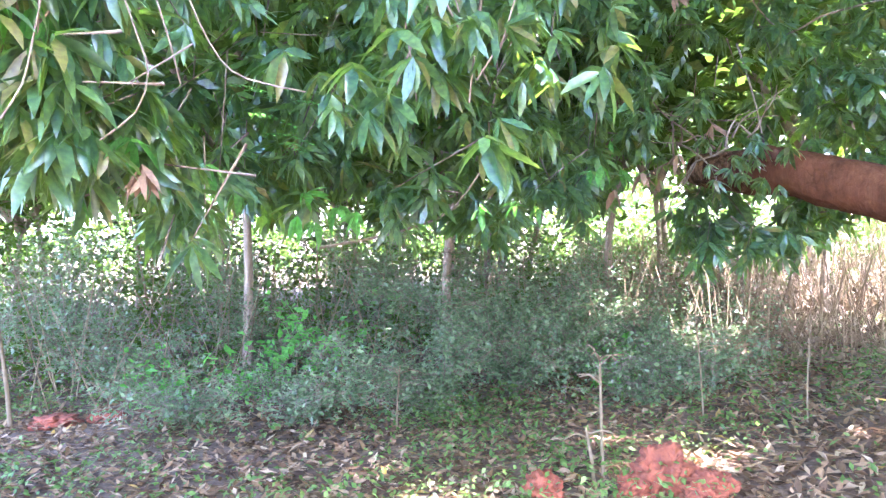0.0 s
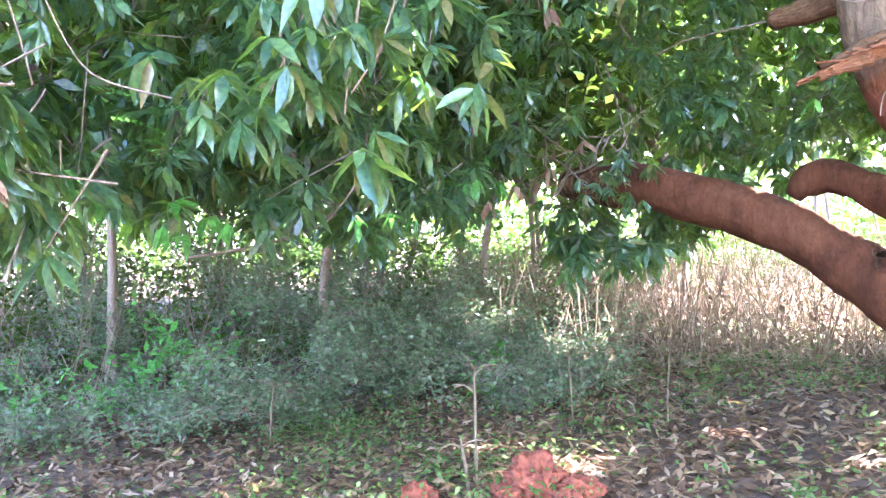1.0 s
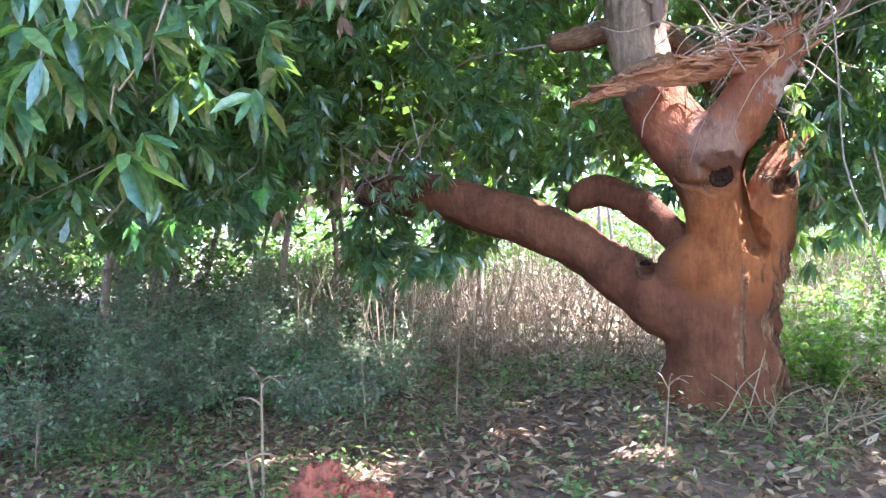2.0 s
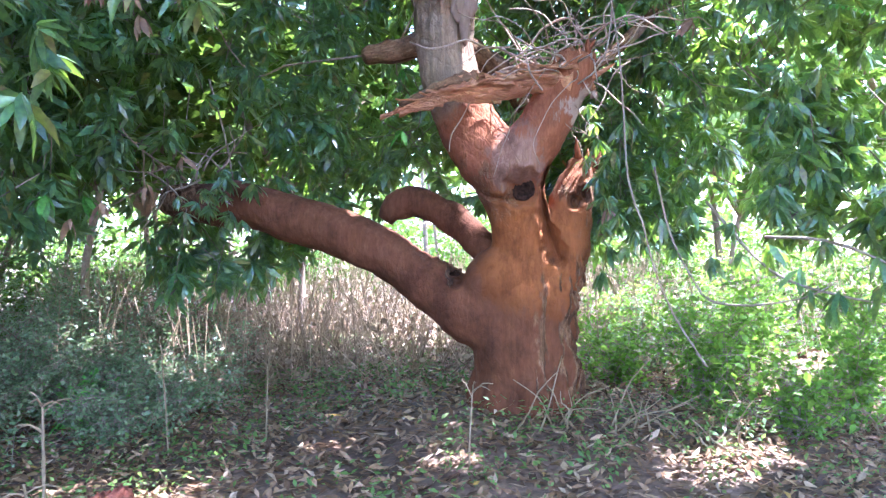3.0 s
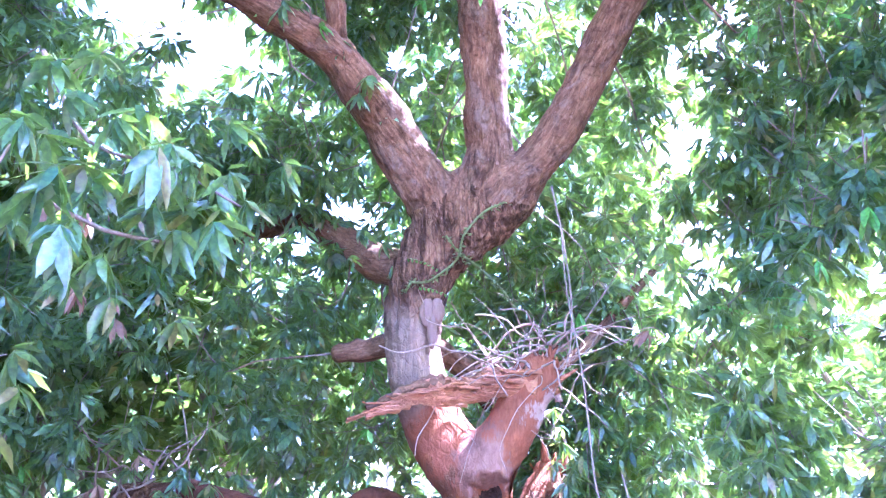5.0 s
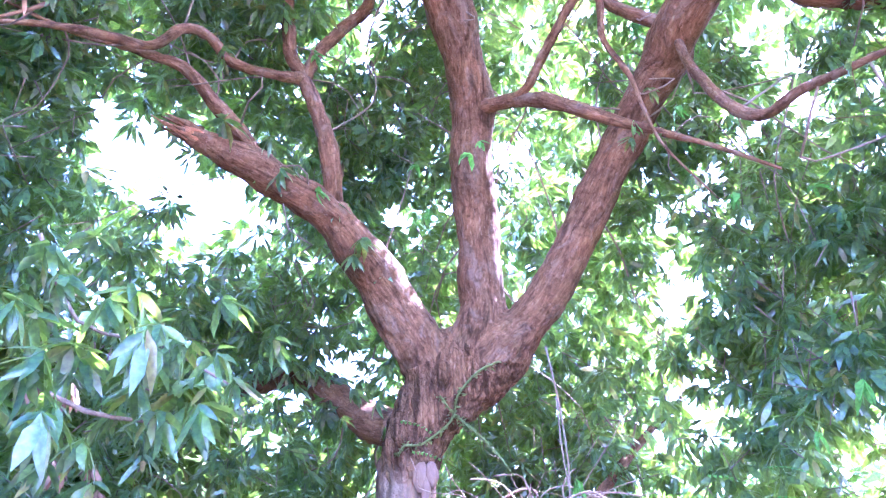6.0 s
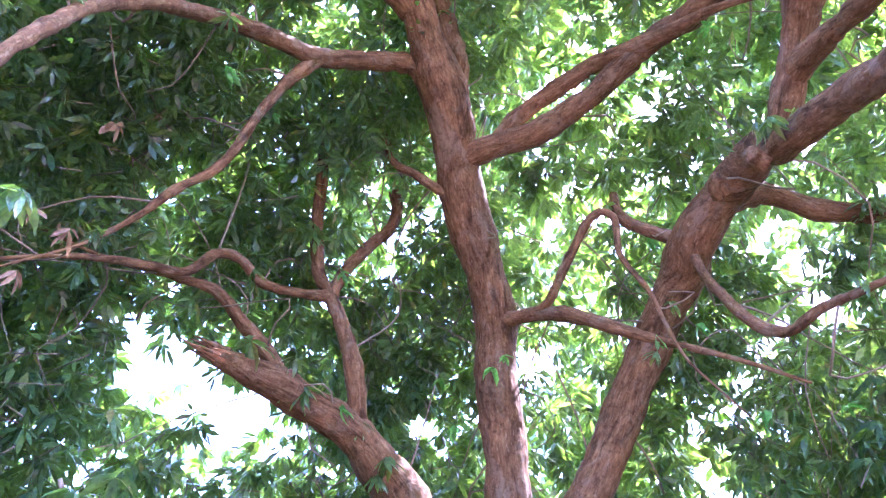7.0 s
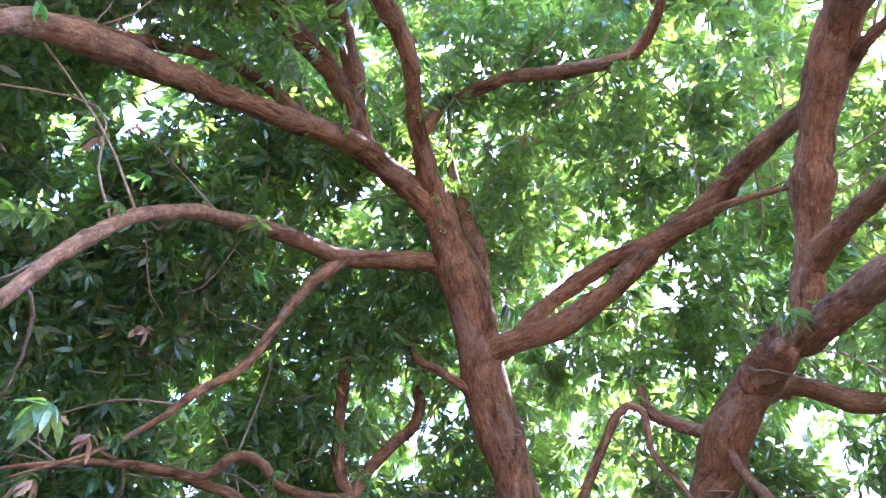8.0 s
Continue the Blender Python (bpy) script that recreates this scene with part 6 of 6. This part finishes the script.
# added where their crowns keep the sun off thicket, clearing and weeds
for x, y in ((3.4, 10.8), (0.8, 9.6), (-1.8, 10.2), (4.8, 14.0), (2.0, 12.8), (-1.6, 13.8), (5.4, 17.6), (2.4, 16.6), (-1.4, 17.4), (-5.0, 12.0), (-5.4, 16.4), (0.6, 20.6), (-4.4, 20.4), (4.4, 21.4), (6.6, 10.4), (8.4, 13.4), (7.2, 16.8), (12.6, 10.8), (13.4, 7.6), (13.8, 4.6)):
    added_shade_tree((x + rng.uniform(-0.5, 0.5), y + rng.uniform(-0.5, 0.5)), rng.uniform(4.6, 6.2), rng.uniform(2.3, 2.9), 4600 if x < 6 else 2300)


# ---- small things on the ground ----
def laterite(place, r, h, seed):
    """A crumbling lump of red laterite with pits."""
    bm = bmesh.new()
    bmesh.ops.create_icosphere(bm, subdivisions=5, radius=1.0)
    off = Vector((seed * 3.7, seed, 0))
    for v in bm.verts:
        n = v.co.normalized()
        k = 1 + 0.4 * noise.noise(n * 1.7 + off) + 0.35 * abs(noise.noise(n * 3.2 + off)) - 0.4 * max(0, noise.noise(n * 4.2 + off * 2)) + 0.12 * noise.noise(n * 11)
        v.co = Vector((n.x * r * k, n.y * r * k, max(-0.04, n.z * h * k * 0.72 + h * 0.34)))
    ob = part("laterite_stone", bm, M_LATERITE)
    ob.location = (*place, ground_height(*place))
    return tagged(ob, "crumbling orange-red laterite lump lying among dry leaves", "stone", "laterite stones")


for k, (place, r, h) in enumerate((((1.42, 5.11), 0.144, 0.232), ((1.63, 4.96), 0.131, 0.115), ((1.24, 5.09), 0.104, 0.117), ((0.74, 5.20), 0.104, 0.139), ((1.53, 4.86), 0.102, 0.096), ((-2.84, 8.36), 0.208, 0.078), ((-2.43, 8.49), 0.156, 0.065))):
    laterite(place, r, h, k + 1.0)


def dead_stem(place, height, lean, forks, r=0.008):
    """A dry upright stalk; forks: bare side shoots near its top."""
    ob = thing("dead_stem", (*place, ground_height(*place)), "thin pale dry stalk standing in leaf litter", "plant stalk", "dead stalks")
    bm = bmesh.new()
    top = Vector((lean[0], lean[1], height))
    tube(bm, [(0, 0, -0.03, r), (lean[0] * 0.2, lean[1] * 0.2, height * 0.35, r * 0.9), (lean[0] * 0.6, lean[1] * 0.6, height * 0.7, r * 0.8), (*top, r * 0.5)], 6, 0.06, 0.12)
    part("stalk", bm, M_STRAW, ob)
    rr = random.Random(int(place[0] * 100))
    for _ in range(forks):
        a = rr.uniform(0, 6.28)
        s, reach = top * rr.uniform(0.75, 1.0), rr.uniform(0.08, 0.2)
        bm = bmesh.new()
        e = s + Vector((math.cos(a) * reach, math.sin(a) * reach, rr.uniform(-0.02, 0.1)))
        tube(bm, [(*s, r * 0.5), (*((s + e) / 2 + Vector((0, 0, 0.03))), r * 0.45), (*e, r * 0.3)], 5, 0.05, 0.1)
        part("side_shoot", bm, M_STRAW, ob)


dead_stem((1.17, 5.40), 0.76, (0.01, 0.0), 7, 0.011)
dead_stem((2.25, 6.20), 0.91, (-0.03, 0.02), 1, 0.007)
dead_stem((2.83, 5.84), 0.82, (0.06, 0.0), 1, 0.007)
dead_stem((1.10, 5.36), 0.35, (-0.04, 0.0), 2, 0.012)
dead_stem((-3.18, 8.29), 1.37, (-0.12, 0.05), 2, 0.022)
dead_stem((0.09, 7.01), 0.55, (0.05, 0.0), 3)
dead_stem((3.28, 4.20), 0.52, (0.05, 0.0), 4)
dead_stem((-1.73, 11.15), 2.08, (0.3, 0.1), 5, 0.016)
dead_stem((-2.66, 11.83), 2.47, (-0.3, 0.1), 5, 0.018)
dead_stem((-0.50, 12.27), 2.34, (0.15, 0.0), 5, 0.018)


def dry_brush(place, count, reach):
    """A heap of pale broken twigs."""
    ob = thing("dry_brush", (*place, ground_height(*place)), "heap of pale dry broken twigs on the ground", "brushwood", "heaps of dry twigs")
    rr = random.Random(int(place[1] * 100))
    for _ in range(count):
        a, b = rr.uniform(0, 6.28), rr.uniform(0.15, 1.2)
        s = Vector((rr.gauss(0, reach * 0.3), rr.gauss(0, reach * 0.3), 0.02))
        d = Vector((math.cos(a) * math.cos(b), math.sin(a) * math.cos(b), math.sin(b)))
        length = rr.uniform(0.25, 0.6)
        rows = [(*s, 0.008)]
        for i in range(1, 4):
            q = s + d * length * i / 3 + Vector((rr.gauss(0, 0.03), rr.gauss(0, 0.03), rr.gauss(0, 0.02)))
            rows.append((*q, 0.008 - 0.0018 * i))
        bm = bmesh.new()
        tube(bm, rows, 5, 0.08, 0.15)
        part("twig", bm, M_STRAW, ob)


dry_brush((4.05, 4.15), 9, 0.30)
dry_brush((4.45, 3.85), 8, 0.28)
dry_brush((6.31, 2.76), 16, 0.50)
dry_brush((5.84, 3.60), 9, 0.35)
dry_brush((5.62, 5.79), 6, 0.25)
dry_brush((4.73, 3.23), 12, 0.40)


def pinnate(place, yaw, length, pairs, size, droop):
    """A feathered leaf: pairs of leaflets along a thin stalk."""
    vs, fs, n = [], [], 0
    for k in range(pairs):
        t = (k + 0.6) / pairs
        for side in (-1, 1):
            v, f = leaf_shape(size * (1 - 0.3 * t), size * 0.5, 0.2, 0.1, rng, 1)
            v = v @ turn_matrix(side * 1.15, 0.15, rng.uniform(-0.3, 0.3)).T + np.array([length * t, 0, -droop * length * t * t])
            vs.append(v)
            fs.append(f + n)
            n += len(v)
    ob = soup("feathered_leaf", np.vstack(vs), np.vstack(fs), M_LEAF_YOUNG, None, "bright green feathered leaf of a climber")
    ob.matrix_world = pose(*place, 0, 0, yaw)
    keep_place(ob, mango)


pinnate((-0.87, 4.90, 2.35), -20, 0.26, 8, 0.05, 0.3)
pinnate((-0.76, 4.91, 2.32), -60, 0.26, 8, 0.05, 0.3)
pinnate((-0.69, 4.93, 2.11), -30, 0.26, 8, 0.05, 0.3)
pinnate((-0.60, 4.93, 2.06), -70, 0.26, 8, 0.05, 0.3)
pinnate((-0.79, 5.01, 2.23), 10, 0.26, 8, 0.05, 0.3)
pinnate((-0.55, 5.13, 2.30), -40, 0.26, 8, 0.05, 0.3)
pinnate((3.81, 4.82, 3.50), -40, 0.26, 8, 0.05, 0.3)
pinnate((3.79, 4.92, 3.75), -30, 0.26, 8, 0.05, 0.3)
pinnate((4.38, 2.82, 3.08), -60, 0.26, 8, 0.05, 0.3)
pinnate((4.51, 2.50, 3.09), -100, 0.26, 8, 0.05, 0.3)
pinnate((4.52, 2.47, 2.92), -50, 0.26, 8, 0.05, 0.3)


def callus(place):
    """The pale healed scar that stands out from the stem."""
    bm = bmesh.new()
    for dx, dz, w, h in ((-0.042, 0.0, 0.058, 0.13), (0.042, 0.01, 0.056, 0.1), (0.0, -0.13, 0.04, 0.17)):
        made = bmesh.ops.create_icosphere(bm, subdivisions=3, radius=1.0)
        for v in made["verts"]:
            n = v.co.copy()
            c = Vector((0.72, -0.69, 0)) * (dx + n.x * w) + Vector((-0.69, -0.72, 0)) * (n.y * 0.03) + Vector((0, 0, dz + n.z * h))
            v.co = Vector(place) + c * (1 + 0.15 * noise.noise(n * 2.5))
    keep_place(part("callus", bm, M_CALLUS, None, "pale healed branch scar"), mango)


callus((4.04, 4.88, 3.36))
